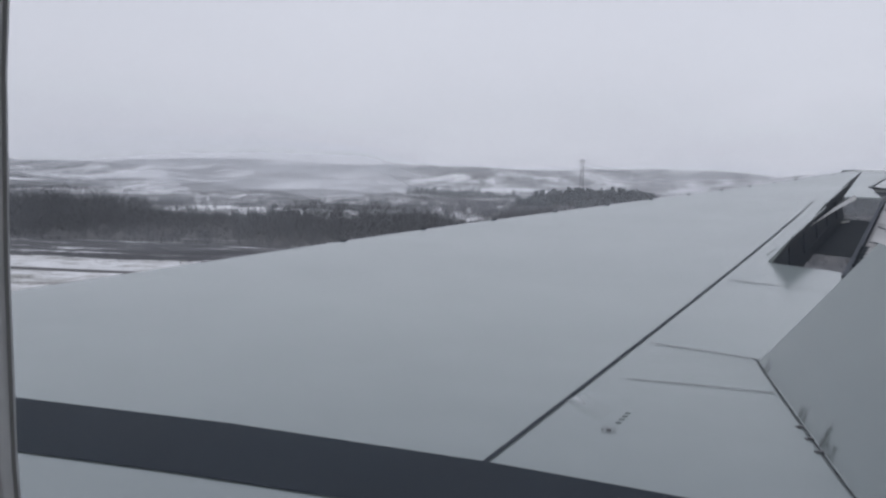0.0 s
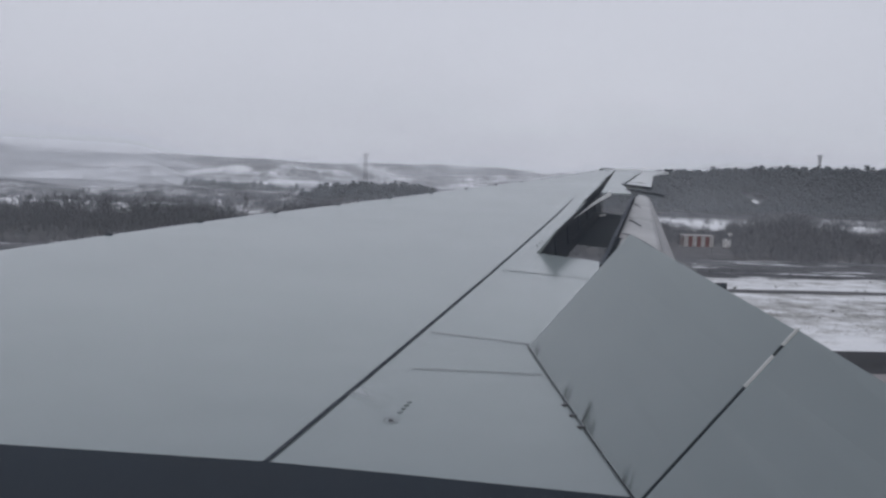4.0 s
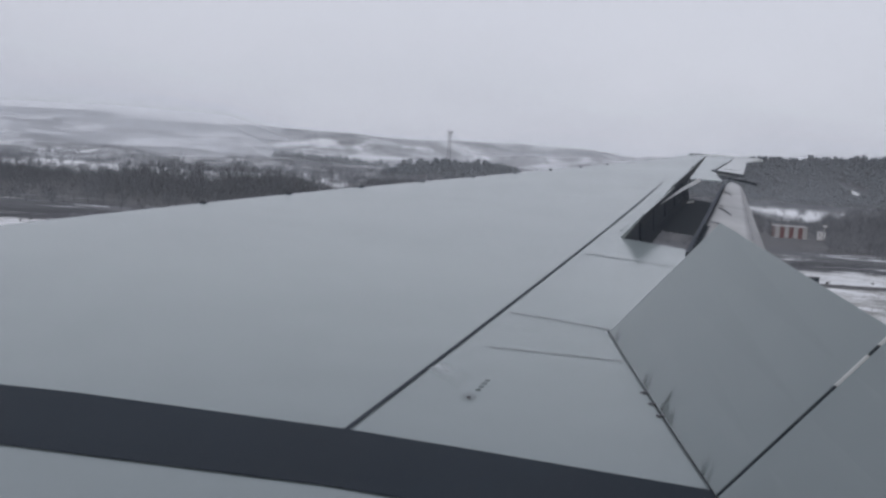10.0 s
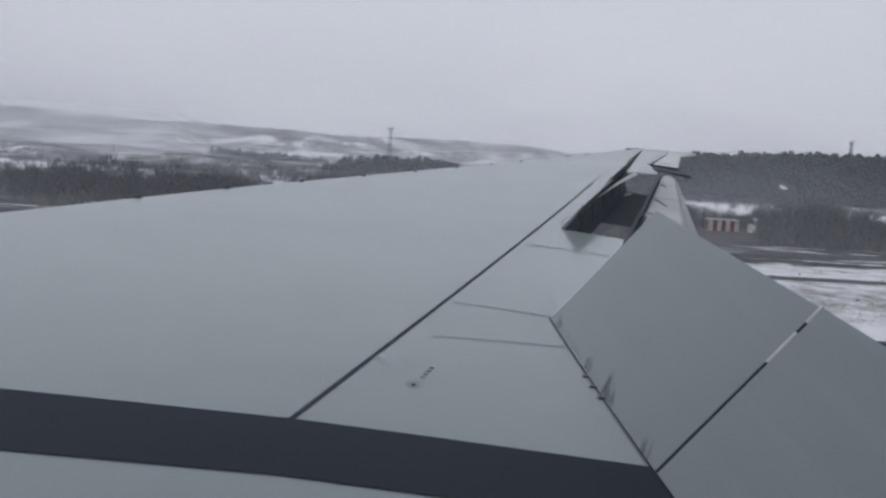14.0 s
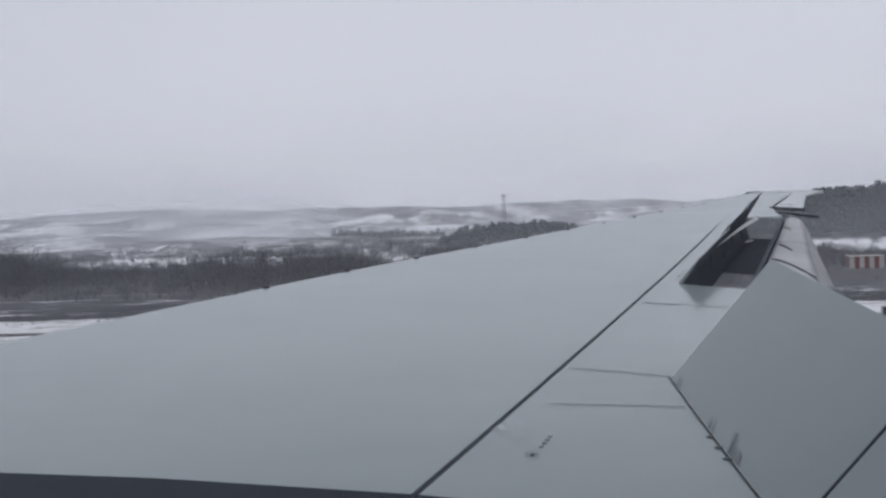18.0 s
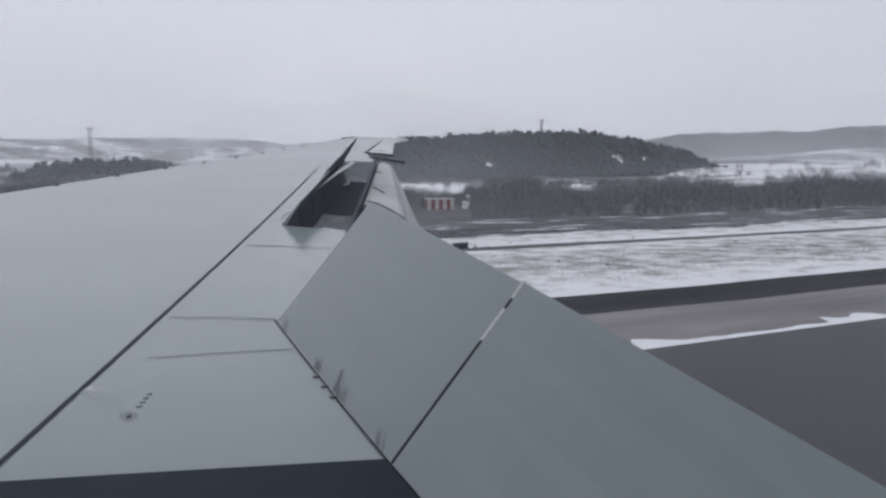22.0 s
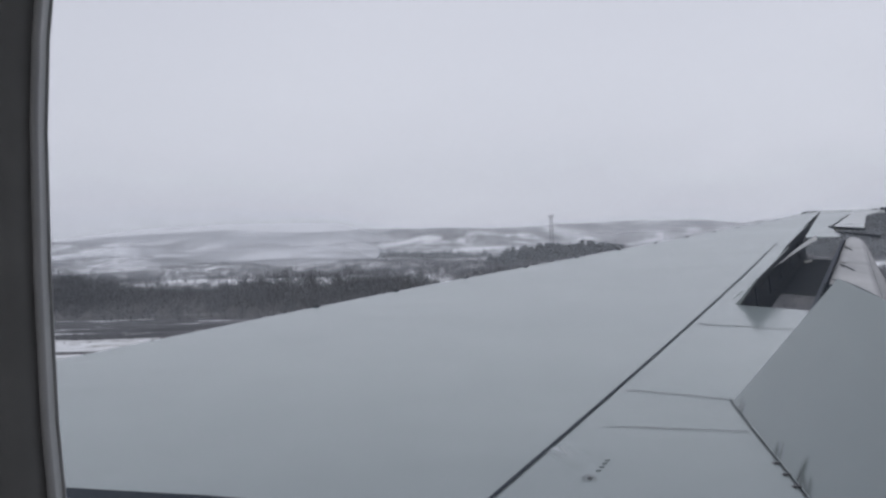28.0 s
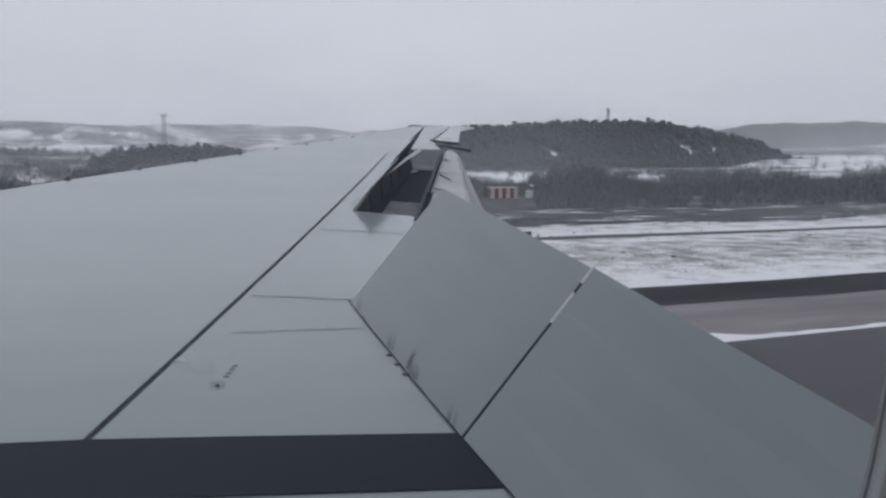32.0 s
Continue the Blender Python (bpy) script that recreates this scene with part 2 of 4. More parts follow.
M_FARHILL = snow_material("pale_far_hills", (0.07, 0.075, 0.08), (0.13, 0.137, 0.145), 0.41, 0.006, (1.0, 0.5, 2.5), 0.12)
M_SLOPE = snow_material("snowfield_slope", (0.12, 0.122, 0.125), (0.2, 0.2, 0.205), 0.58, 0.02, (0.6, 1.6, 1.0), 0.08)
M_WOODHILL = snow_material("wooded_far_hill", (0.07, 0.075, 0.08), (0.12, 0.127, 0.132), 0.22, 0.006, (1.0, 1.4, 3.0), 0.12)


def smear_material(name, colour, strength):
    """A stain that thins out along its length (V) and to its sides (U)."""
    m, n, l, p = nodes_of(name)
    uv = n.new("ShaderNodeTexCoord")
    sep = n.new("ShaderNodeSeparateXYZ")
    l.new(uv.outputs["UV"], sep.inputs[0])
    side = ramp_node(n, l, sep.outputs["X"], [(0.0, (0, 0, 0)), (0.5, (1, 1, 1)), (1.0, (0, 0, 0))]).outputs["Color"]
    along = ramp_node(n, l, sep.outputs["Y"], [(0.0, (1, 1, 1)), (1.0, (0, 0, 0))]).outputs["Color"]
    nz = noise_node(n, l, 14, 4, 0.6)
    k = mix_node(n, l, 1.0, side, along, "MULTIPLY")
    k = mix_node(n, l, 0.6, k, nz.outputs["Color"], "MULTIPLY")
    s = n.new("ShaderNodeMath")
    s.operation, s.use_clamp = "MULTIPLY", True
    l.new(k, s.inputs[0])
    s.inputs[1].default_value = strength
    p.inputs["Base Color"].default_value = (*colour, 1)
    p.inputs["Roughness"].default_value = 0.6
    l.new(s.outputs[0], p.inputs["Alpha"])
    return m


M_SOOT = smear_material("soot_smear", (0.06, 0.063, 0.068), 0.42)
M_FLAP_SOOT = smear_material("flap_soot", (0.08, 0.08, 0.085), 1.1)
M_PALE = smear_material("pale_worn_smear", (0.58, 0.62, 0.64), 0.8)

m_glass, gn, gl, gp = nodes_of("cabin_window_acrylic")
gn.remove(gp)
g_tr, g_gl, g_mx = gn.new("ShaderNodeBsdfTransparent"), gn.new("ShaderNodeBsdfGlossy"), gn.new("ShaderNodeMixShader")
g_tr.inputs["Color"].default_value = (0.97, 0.975, 0.985, 1)
g_gl.inputs["Roughness"].default_value = 0.3
g_mx.inputs["Fac"].default_value = 0.012
gl.new(g_tr.outputs[0], g_mx.inputs[1])
gl.new(g_gl.outputs[0], g_mx.inputs[2])
gl.new(g_mx.outputs[0], gn["Material Output"].inputs["Surface"])


# ---------------------------------------------------------------- mesh helpers
def mesh_of(name, verts, faces, material, smooth=False):
    me = bpy.data.meshes.new(name)
    me.from_pydata([tuple(v) for v in verts], [], [tuple(f) for f in faces])
    me.materials.append(material)
    if smooth:
        me.polygons.foreach_set("use_smooth", [True] * len(me.polygons))
    me.update()
    return me


def part(name, verts, faces, material, parent, label="", smooth=False):
    ob = new(name, mesh_of(name, verts, faces, material, smooth))
    ob.parent = parent
    if label:
        ob["label"] = label
    return ob


def thing(name, label, category, group="", kind="", at=(0, 0, 0)):
    ob = new(name)
    ob.location = at
    return tagged(ob, label, category, group, kind)


def box(x0, x1, y0, y1, z0, z1):
    v = [(x, y, z) for x in (x0, x1) for y in (y0, y1) for z in (z0, z1)]
    return v, [(0, 1, 3, 2), (4, 6, 7, 5), (0, 4, 5, 1), (2, 3, 7, 6), (0, 2, 6, 4), (1, 5, 7, 3)]


def prism(top, bottom):
    """A closed body between two polygons of the same length, both counter-clockwise from above."""
    k = len(top)
    return list(top) + list(bottom), [tuple(range(k)), tuple(range(2 * k - 1, k - 1, -1))] + [(i, k + i, k + (i + 1) % k, (i + 1) % k) for i in range(k)]


def merge(*bodies):
    v, f = [], []
    for bv, bf in bodies:
        o = len(v)
        v += list(bv)
        f += [tuple(i + o for i in q) for q in bf]
    return v, f


def rod(a, b, r, sides=6, r2=None):
    a, b = Vector(a), Vector(b)
    d = (b - a).normalized()
    u = d.cross(Vector((0, 0, 1)) if abs(d.z) < 0.9 else Vector((1, 0, 0))).normalized()
    w = d.cross(u)
    r2 = r if r2 is None else r2
    v = [tuple(p + (u * math.cos(2 * math.pi * i / sides) + w * math.sin(2 * math.pi * i / sides)) * q) for p, q in ((a, r), (b, r2)) for i in range(sides)]
    return v, [(i, (i + 1) % sides, sides + (i + 1) % sides, sides + i) for i in range(sides)] + [tuple(range(sides))[::-1], tuple(range(sides, 2 * sides))]


def loft(rings, closed=True, caps=True):
    k = len(rings[0])
    v = [p for r in rings for p in r]
    f = []
    for j in range(len(rings) - 1):
        for i in range(k if closed else k - 1):
            a, b = j * k + i, j * k + (i + 1) % k
            f.append((a, b, b + k, a + k))
    if caps and closed:
        f += [tuple(range(k))[::-1], tuple(range((len(rings) - 1) * k, len(rings) * k))]
    return v, f


# ---------------------------------------------------------------- the wing's plan (x aft, y outboard, z up; the ground is z = 0)
def wing_z(y):
    return 3.96 + 0.115 * y


def on_wing(x, y, up=0.0):
    return (x, y, wing_z(y) + up)


LEAD = [(0.2, -6.95), (2.8, -5.25), (5.59, -3.40), (6.83, -2.58), (8.67, -1.33), (11.33, 0.72), (14.45, 3.05), (17.5, 5.2), (19.77, 6.84)]
TIP_Y, TIP_LE, TIP_TE = 19.9, 6.92, 8.68


def lerp_table(table, y):
    for (a, p), (b, q) in zip(table, table[1:]):
        if y <= b:
            return p + (q - p) * (y - a) / (b - a)
    return table[-1][1]


def lead_x(y):
    return lerp_table(LEAD, y)


def seam_x(y):
    return -0.23 + 0.437 * (y - 2.77) - 0.0017 * (y - 2.77) ** 2


def hinge_x(y):
    return 1.82 + 0.434 * (y - 7.07)


def trail_x(y):
    return 2.02 + 0.43 * (y - 5.9)


def aft_x(y):
    """Aft edge of the wing box's upper skin."""
    if y <= 4.19:
        return 0.93 + 0.12 * (y - 0.2) / 4.0
    if y <= 7.07:
        return 1.05 + 0.77 * (y - 4.19) / 2.88
    if y <= 13.2:
        return hinge_x(y)
    return lerp_table([(13.2, 4.47), (14.9, 5.2), (15.1, 5.3), (18.43, 7.26), (TIP_Y, 7.95)], y)


airplane = thing("airplane", "grey airliner with raised spoilers and lowered flaps, beside the cabin", "airplane")

# upper skin, rolled over at the leading edge, with the lower skin under it
stations = sorted({0.2, 1.0, 2.0, 3.0, 4.18, 4.2, 5.0, 6.0, 7.06, 7.08, 8, 9, 10, 11, 12, 13.18, 13.22, 14, 14.9, 15.1, 16.5, 17.5, 18.43, 19.3, TIP_Y})
rings = []
for y in stations:
    a, b = lead_x(y), aft_x(y)
    chord = b - a
    depth = 0.11 * chord
    ring = [(b, y, wing_z(y) - 0.02 * chord - 0.05), (b, y, wing_z(y))]
    for u in (0.8, 0.6, 0.42, 0.28, 0.16):
        ring.append((a + chord * u, y, wing_z(y) + 0.0))
    for u, dz in ((0.08, 0.0), (0.03, -0.001), (0.0, -0.006), (-0.025, -0.026), (-0.035, -0.05), (-0.025, -0.075), (0.02, -0.095), (0.1, -0.11), (0.4, -0.12), (0.8, -0.07)):
        ring.append((a + chord * u, y, wing_z(y) + dz * chord))
    rings.append(ring)
v, f = loft(rings)
wing = part("wing_skin", v, f, M_WING, airplane, "smooth light grey painted upper wing skin", smooth=False)
for poly in wing.data.polygons:
    poly.use_smooth = abs(poly.normal.z) < 0.97 and abs(poly.normal.y) < 0.9
wing.data.update()


# thin fixed panel aft of the spar, beyond the spoilers
rear = [(aft_x(13.22) - 0.002, 13.22), (5.09, 13.22), (5.58, 14.9), (5.61, 15.1), (7.26, 18.4), (aft_x(18.4) - 0.002, 18.4), (aft_x(15.1) - 0.002, 15.1)]
v, f = prism([on_wing(x, y, 0.001) for x, y in rear], [on_wing(x, y, -0.02) for x, y in rear])
part("rear_panel", v, f, M_WING, airplane, "thin grey trailing edge panel")


def strip(name, pts, width, material, up=0.004, label="", parent=None):
    """A thin raised line along points on the wing."""
    v, f = [], []
    for i, (x, y) in enumerate(pts):
        p, q = pts[max(i - 1, 0)], pts[min(i + 1, len(pts) - 1)]
        d = Vector((q[0] - p[0], q[1] - p[1])).normalized()
        nx, ny = -d.y * width / 2, d.x * width / 2
        for s in (1, -1):
            v.append((x + s * nx, y + s * ny, skin_z(x, y) + up))
    for i in range(len(pts) - 1):
        f.append((2 * i, 2 * i + 1, 2 * i + 3, 2 * i + 2))
    return part(name, v, f, material, parent or airplane, label)


def skin_z(x, y):
    return wing_z(y)


strip("seam", [(seam_x(y), y) for y in [2.55 + 0.5 * i for i in range(18)]], 0.021, M_SEAL, label="long dark sealant joint")
strip("seam", [(seam_x(y), y) for y in (11.05, 11.55, 12.05, 12.4)], 0.012, M_SEAL)
strip("seam", [(seam_x(y), y) for y in (1.2, 1.6, 2.05)], 0.034, M_SEAL)
strip("panel_line", [(0.53, 4.40), (0.80, 4.30), (1.05, 4.19)], 0.009, M_LINE)
strip("panel_line", [(0.36, 3.775), (0.7, 3.735), (1.0, 3.69)], 0.007, M_LINE)
strip("panel_line", [(1.32, 6.23), (1.5, 6.15), (1.62, 6.10)], 0.016, M_LINE)
strip("hinge_gap", [(0.985, 1.0), (0.988, 2.46), (0.998, 3.0), (1.018, 3.69), (1.036, 4.17)], 0.007, M_LINE, up=0.006)
strip("panel_line", [(5.61, 15.1), (6.4, 16.7), (7.26, 18.43)], 0.03, M_SEAL)

# dark walkway strip at the wing root
wk = [(-3.6, 3.22, 2.82), (-2.16, 3.05, 2.60), (-1.26, 2.95, 2.51), (-0.23, 2.775, 2.37), (0.22, 2.67, 2.27), (0.99, 2.48, 2.09)]
v, f = [], []
for x, y1, y0 in wk:
    v += [(x, y1, skin_z(x, y1) + 0.005), (x, y0, skin_z(x, y0) + 0.005)]
f = [(2 * i, 2 * i + 1, 2 * i + 3, 2 * i + 2) for i in range(len(wk) - 1)]
part("walkway_strip", v, f, M_WALK, airplane, "dark non-slip walkway strip at the wing root")

# fixed trailing-edge panel between the spoilers
te = [(1.035, 4.20), (1.74, 3.76), (1.90, 4.8), (2.02, 5.9), (2.30, 6.70), (1.80, 7.065)]
v, f = prism([on_wing(x, y, 0.001) for x, y in te], [on_wing(x, y, -0.06) for x, y in te])
part("trailing_edge_panel", v, f, M_PANEL_TOP, airplane, "glossy grey panel mirroring the spoilers")
strip("panel_line", [(1.62, 6.10), (2.02, 5.9)], 0.012, M_LINE, up=0.006)

# bay under the outboard spoilers: floor, front wall, ribs; near-black for the shade inside
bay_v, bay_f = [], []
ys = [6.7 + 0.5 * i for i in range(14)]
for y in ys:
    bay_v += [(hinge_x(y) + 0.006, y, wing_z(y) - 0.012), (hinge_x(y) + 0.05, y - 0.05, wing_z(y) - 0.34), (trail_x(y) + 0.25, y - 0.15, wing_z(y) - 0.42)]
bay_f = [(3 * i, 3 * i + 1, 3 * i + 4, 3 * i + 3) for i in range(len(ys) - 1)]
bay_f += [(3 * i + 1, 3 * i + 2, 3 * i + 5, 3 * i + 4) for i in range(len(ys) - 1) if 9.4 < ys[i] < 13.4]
part("spoiler_bay", bay_v, bay_f, M_SEAL, airplane, "open bay under the raised spoilers, its shade coloured near-black")


def spoiler(h0, h1, c0, c1, angle, thick=0.035, label="", under=M_CAVITY, twist=0.0):
    """A spoiler panel raised about its hinge h0-h1; c0 and c1 are its chord vectors (x, y) at either end when shut."""
    def corner(h, c, s, t):
        base = Vector(on_wing(h[0] - 0.006, h[1], -0.004))
        k = radians(angle if h is h0 else angle + twist)
        length = s * c[0]
        return tuple(base + Vector((length * math.cos(k) - t * math.sin(k), s * c[1], length * math.sin(k) + 0.115 * s * c[1] + t * math.cos(k))))
    rows = 5
    top, bot = [], []
    for i in range(rows):
        s = i / (rows - 1)
        taper = thick * (1 - 0.75 * s)
        top += [corner(h0, c0, s, 0.0), corner(h1, c1, s, 0.0)]
        bot += [corner(h0, c0, s, -taper), corner(h1, c1, s, -taper)]
    v = top + bot
    k = len(top)
    f = []
    for i in range(rows - 1):
        a = 2 * i
        f.append((a, a + 2, a + 3, a + 1))
    uf = [(k + 2 * i, k + 2 * i + 1, k + 2 * i + 3, k + 2 * i + 2) for i in range(rows - 1)]
    f += [(2 * i, k + 2 * i, k + 2 * i + 2, 2 * i + 2) for i in range(rows - 1)]
    f += [(2 * i + 1, 2 * i + 3, k + 2 * i + 3, k + 2 * i + 1) for i in range(rows - 1)]
    f += [(0, 1, k + 1, k), (2 * rows - 2, k + 2 * rows - 2, k + 2 * rows - 1, 2 * rows - 1)]
    ob = part("spoiler", v, f, M_SPOILER, airplane, label)
    # underside coloured darker than the top to stand in for its shade
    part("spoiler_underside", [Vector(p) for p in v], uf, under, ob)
    # hinge brackets and an actuator rod below
    for s in (0.25, 0.75):
        b = Vector(h0).lerp(Vector(h1), s)
        p = Vector(on_wing(b.x, b.y, -0.04))
        q = p + Vector((0.16 * math.cos(radians(angle)), 0, 0.16 * math.sin(radians(angle)) + 0.02))
        bv, bf = rod(p + Vector((0.12, 0, -0.1)), q, 0.008)
        part("actuator", bv, bf, M_CAVITY, ob)
    return ob


spoiler((1.0, 2.462), (1.055, 4.18), (0.781, 0.01), (0.823, -0.06), 47.6, twist=3.1, label="raised inboard spoiler panel with soot at its hinge")
spoiler((0.95, 0.75), (1.0, 2.444), (0.726, 0.0), (0.785, 0.01), 41.2, twist=6.4, label="raised innermost spoiler panel")
# pale seal strip left along the gap between the two
g0, g1 = Vector((1.0, 2.453, wing_z(2.453) + 0.0)), Vector((1.526, 2.46, 4.822))
for a, b, mat, nm in ((0.0, 0.66, M_SEAL, "gap_seal"), (0.66, 0.84, M_BRACKET, "gap_seal"), (0.84, 0.90, M_SEAL, "gap_seal"), (0.90, 1.0, M_BRACKET, "gap_seal")):
    p, q = g0.lerp(g1, a), g0.lerp(g1, b)
    v, f = rod(p, q, 0.007 if mat is M_BRACKET else 0.0045)
    part(nm, v, f, mat, airplane, "pale rubber seal" if mat is M_BRACKET else "")
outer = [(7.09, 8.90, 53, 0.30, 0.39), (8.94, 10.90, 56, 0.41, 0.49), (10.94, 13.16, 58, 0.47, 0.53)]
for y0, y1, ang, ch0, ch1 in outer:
    spoiler((hinge_x(y0), y0), (hinge_x(y1), y1), (ch0, -0.06), (ch1, -0.08), ang, label="raised outboard spoiler panel, shade painted dark underneath")


def flap(name, ys, lead, profile, material, label, thick=0.1, taper=lambda y: 1.0):
    """A drooped flap segment along lead(y); profile lists (reach, drop) from its nose to its tail."""
    rings = []
    for y in ys:
        x, z = lead(y), wing_z(y) - 0.03
        k0 = taper(y)
        ring = [(x + a * k0, y - 0.1 * a, z - b) for a, b in profile]
        k = len(profile)
        ring += [(x + a * k0, y - 0.1 * a, z - b - thick * (1 - 0.8 * i / k)) for i, (a, b) in list(enumerate(profile))[-2::-1]]
        rings.append(ring)
    v, f = loft(rings)
    ob = part(name, v, f, material, airplane, label)
    for poly in ob.data.polygons:
        poly.use_smooth = abs(poly.normal.y) < 0.85
    return ob


def flap_taper(y):
    return lerp_table([(5.9, 1.2), (7.2, 1.08), (13.2, 0.48)], y)


FORE = [(0.0, 0.02), (0.05, -0.01), (0.15, -0.025), (0.28, -0.015), (0.40, 0.01), (0.49, 0.04)]
AFT = [(0.48, 0.065), (0.53, 0.07), (0.60, 0.12), (0.66, 0.20), (0.71, 0.36), (0.75, 0.54)]
span = [5.95 + 0.6 * i for i in range(13)]
flap("outboard_flap", span, trail_x, FORE, M_FLAP, "lowered outboard flap streaked with soot", 0.1, flap_taper)
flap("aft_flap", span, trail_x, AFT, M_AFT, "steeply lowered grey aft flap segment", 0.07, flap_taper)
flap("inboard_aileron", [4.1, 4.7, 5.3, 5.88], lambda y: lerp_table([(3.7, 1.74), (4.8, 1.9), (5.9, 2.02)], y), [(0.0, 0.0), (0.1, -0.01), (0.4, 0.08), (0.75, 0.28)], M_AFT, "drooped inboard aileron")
flap("inboard_flap", [0.4, 1.2, 2.0, 2.8, 3.6], lambda y: 1.72, [(0.0, 0.02), (0.1, -0.01), (0.5, 0.12), (1.1, 0.5)], M_FLAP, "lowered inboard flap with a pale streaked top")
# pale wedge standing in for a lit sliver along the outer hinge; loose fittings in the bay
sliver = [(2.75, 9.0, 5.066), (3.62, 10.8, 5.262), (4.46, 12.5, 5.43), (4.44, 12.5, 5.495), (3.60, 10.8, 5.295)]
v, f = prism(sliver, [(x - 0.02, y, z - 0.012) for x, y, z in sliver])
part("hinge_sliver", v, f, M_BRACKET, airplane, "pale wedge added for the lit sliver at the hinge")
part("bay_bracket", *rod((3.50, 10.25, 5.10), (3.60, 10.3, 5.12), 0.014, 6), M_PALEGREY, airplane, "pale bracket in the bay")
part("actuator_strut", *rod((2.504, 8.2, 4.85), (3.25, 9.8, 5.13), 0.007, 8), M_SEAL, airplane, "dark metal strut")
v, f = prism([on_wing(trail_x(6.8) - 0.07, 6.8, -0.04), on_wing(trail_x(6.8) - 0.02, 6.8, -0.03), on_wing(trail_x(13.1) - 0.02, 13.1, -0.03), on_wing(trail_x(13.1) - 0.07, 13.1, -0.04)],
             [on_wing(trail_x(6.8) - 0.07, 6.8, -0.12), on_wing(trail_x(6.8) - 0.02, 6.8, -0.12), on_wing(trail_x(13.1) - 0.02, 13.1, -0.12), on_wing(trail_x(13.1) - 0.07, 13.1, -0.12)])
part("flap_nose", v, f, M_CAVITY, airplane, "dark sooty flap nose")
v, f = prism([on_wing(5.66, 15.08, 0.004), on_wing(6.14, 14.92, -0.02), on_wing(7.60, 18.33, -0.01), on_wing(7.28, 18.40, 0.004)],
             [on_wing(5.66, 15.08, -0.07), on_wing(6.14, 14.92, -0.05), on_wing(7.60, 18.33, -0.03), on_wing(7.28, 18.40, -0.06)])
part("aileron", v, f, M_TIP, airplane, "pale outboard aileron")
# wingtip cap with its dark lamp at either end
v, f = prism([on_wing(6.75, 19.6, 0.01), on_wing(7.85, 19.6, 0.01), on_wing(8.55, 19.6, 0.0), on_wing(8.70, 20.0, 0.0), on_wing(7.6, 20.05, 0.02), on_wing(6.98, 19.95, 0.01)],
             [on_wing(6.75, 19.6, -0.14), on_wing(7.85, 19.6, -0.12), on_wing(8.55, 19.6, -0.05), on_wing(8.70, 20.0, -0.04), on_wing(7.6, 20.05, -0.08), on_wing(6.98, 19.95, -0.1)])
part("wingtip", v, f, M_TIP, airplane, "pale square wingtip")
v, f = rod(on_wing(6.68, 19.62, -0.02), on_wing(7.12, 19.98, 0.0), 0.045, 8, 0.03)
part("navigation_light", v, f, M_SEAL, airplane, "dark wingtip light")
v, f = rod(on_wing(8.62, 19.9, 0.0), on_wing(8.78, 20.02, 0.02), 0.05, 8, 0.03)
part("navigation_light", v, f, M_SEAL, airplane)
# outer panel between aileron and tip
v, f = prism([on_wing(7.30, 18.46, 0.0), on_wing(7.62, 18.40, -0.01), on_wing(8.45, 19.6, -0.01), on_wing(7.82, 19.6, 0.0)],
             [on_wing(7.30, 18.46, -0.06), on_wing(7.62, 18.40, -0.04), on_wing(8.45, 19.6, -0.04), on_wing(7.82, 19.6, -0.06)])
part("tip_panel", v, f, M_TIP, airplane)
# dark end plates where the flap and the aileron stop
for p, q, w in (((5.30, 13.95), (5.75, 13.35), 0.02), ((5.60, 15.05), (6.15, 14.86), 0.02)):
    v, f = prism([on_wing(*p, 0.02), on_wing(*q, -0.01), on_wing(q[0], q[1] + 0.09, -0.01), on_wing(p[0], p[1] + 0.09, 0.02)],
                 [on_wing(*p, 0.02 - w), on_wing(*q, -0.04 - w), on_wing(q[0], q[1] + 0.09, -0.04 - w), on_wing(p[0], p[1] + 0.09, 0.02 - w)])
    part("flap_end_plate", v, f, M_SEAL, airplane)
# row of small vents on the flap's nose
for i in range(8):
    y = 6.8 + 0.2 * i
    x, z = trail_x(y), wing_z(y)
    v, f = box(x - 0.015, x + 0.045, y - 0.035, y + 0.035, z - 0.06, z - 0.012)
    part("vent_slot", v, f, M_SEAL, airplane)


def fairing(y, x0, length, drop, label="", hang=0.45, tail=0.03):
    rings = []
    for s, r in ((0.0, 0.05), (0.2, 0.12), (0.5, 0.15), (0.8, 0.12), (1.0, tail)):
        cx, cz = x0 + length * s, wing_z(y) - hang - drop * s
        rings.append([(cx, y + 0.8 * r * math.cos(2 * math.pi * i / 10), cz + 1.1 * r * math.sin(2 * math.pi * i / 10)) for i in range(10)])
    v, f = loft(rings)
    part("flap_track_fairing", v, f, M_FAIRING, airplane, label, smooth=True)


fairing(5.75, 0.9, 2.0, 0.22, "dark canoe-shaped flap track fairing")
fairing(7.45, 2.72, 0.74, 0.04, "dark blunt flap track fairing", hang=0.22, tail=0.06)

# slat brackets along the leading edge
for i in range(13):
    y = 7.4 + 0.93 * i
    x = lead_x(y) + 0.16
    v, f = box(x - 0.035, x + 0.02, y - 0.014, y + 0.014, wing_z(y) - 0.06, wing_z(y) + 0.014)
    part("slat_bracket", v, f, M_SEAL, airplane)

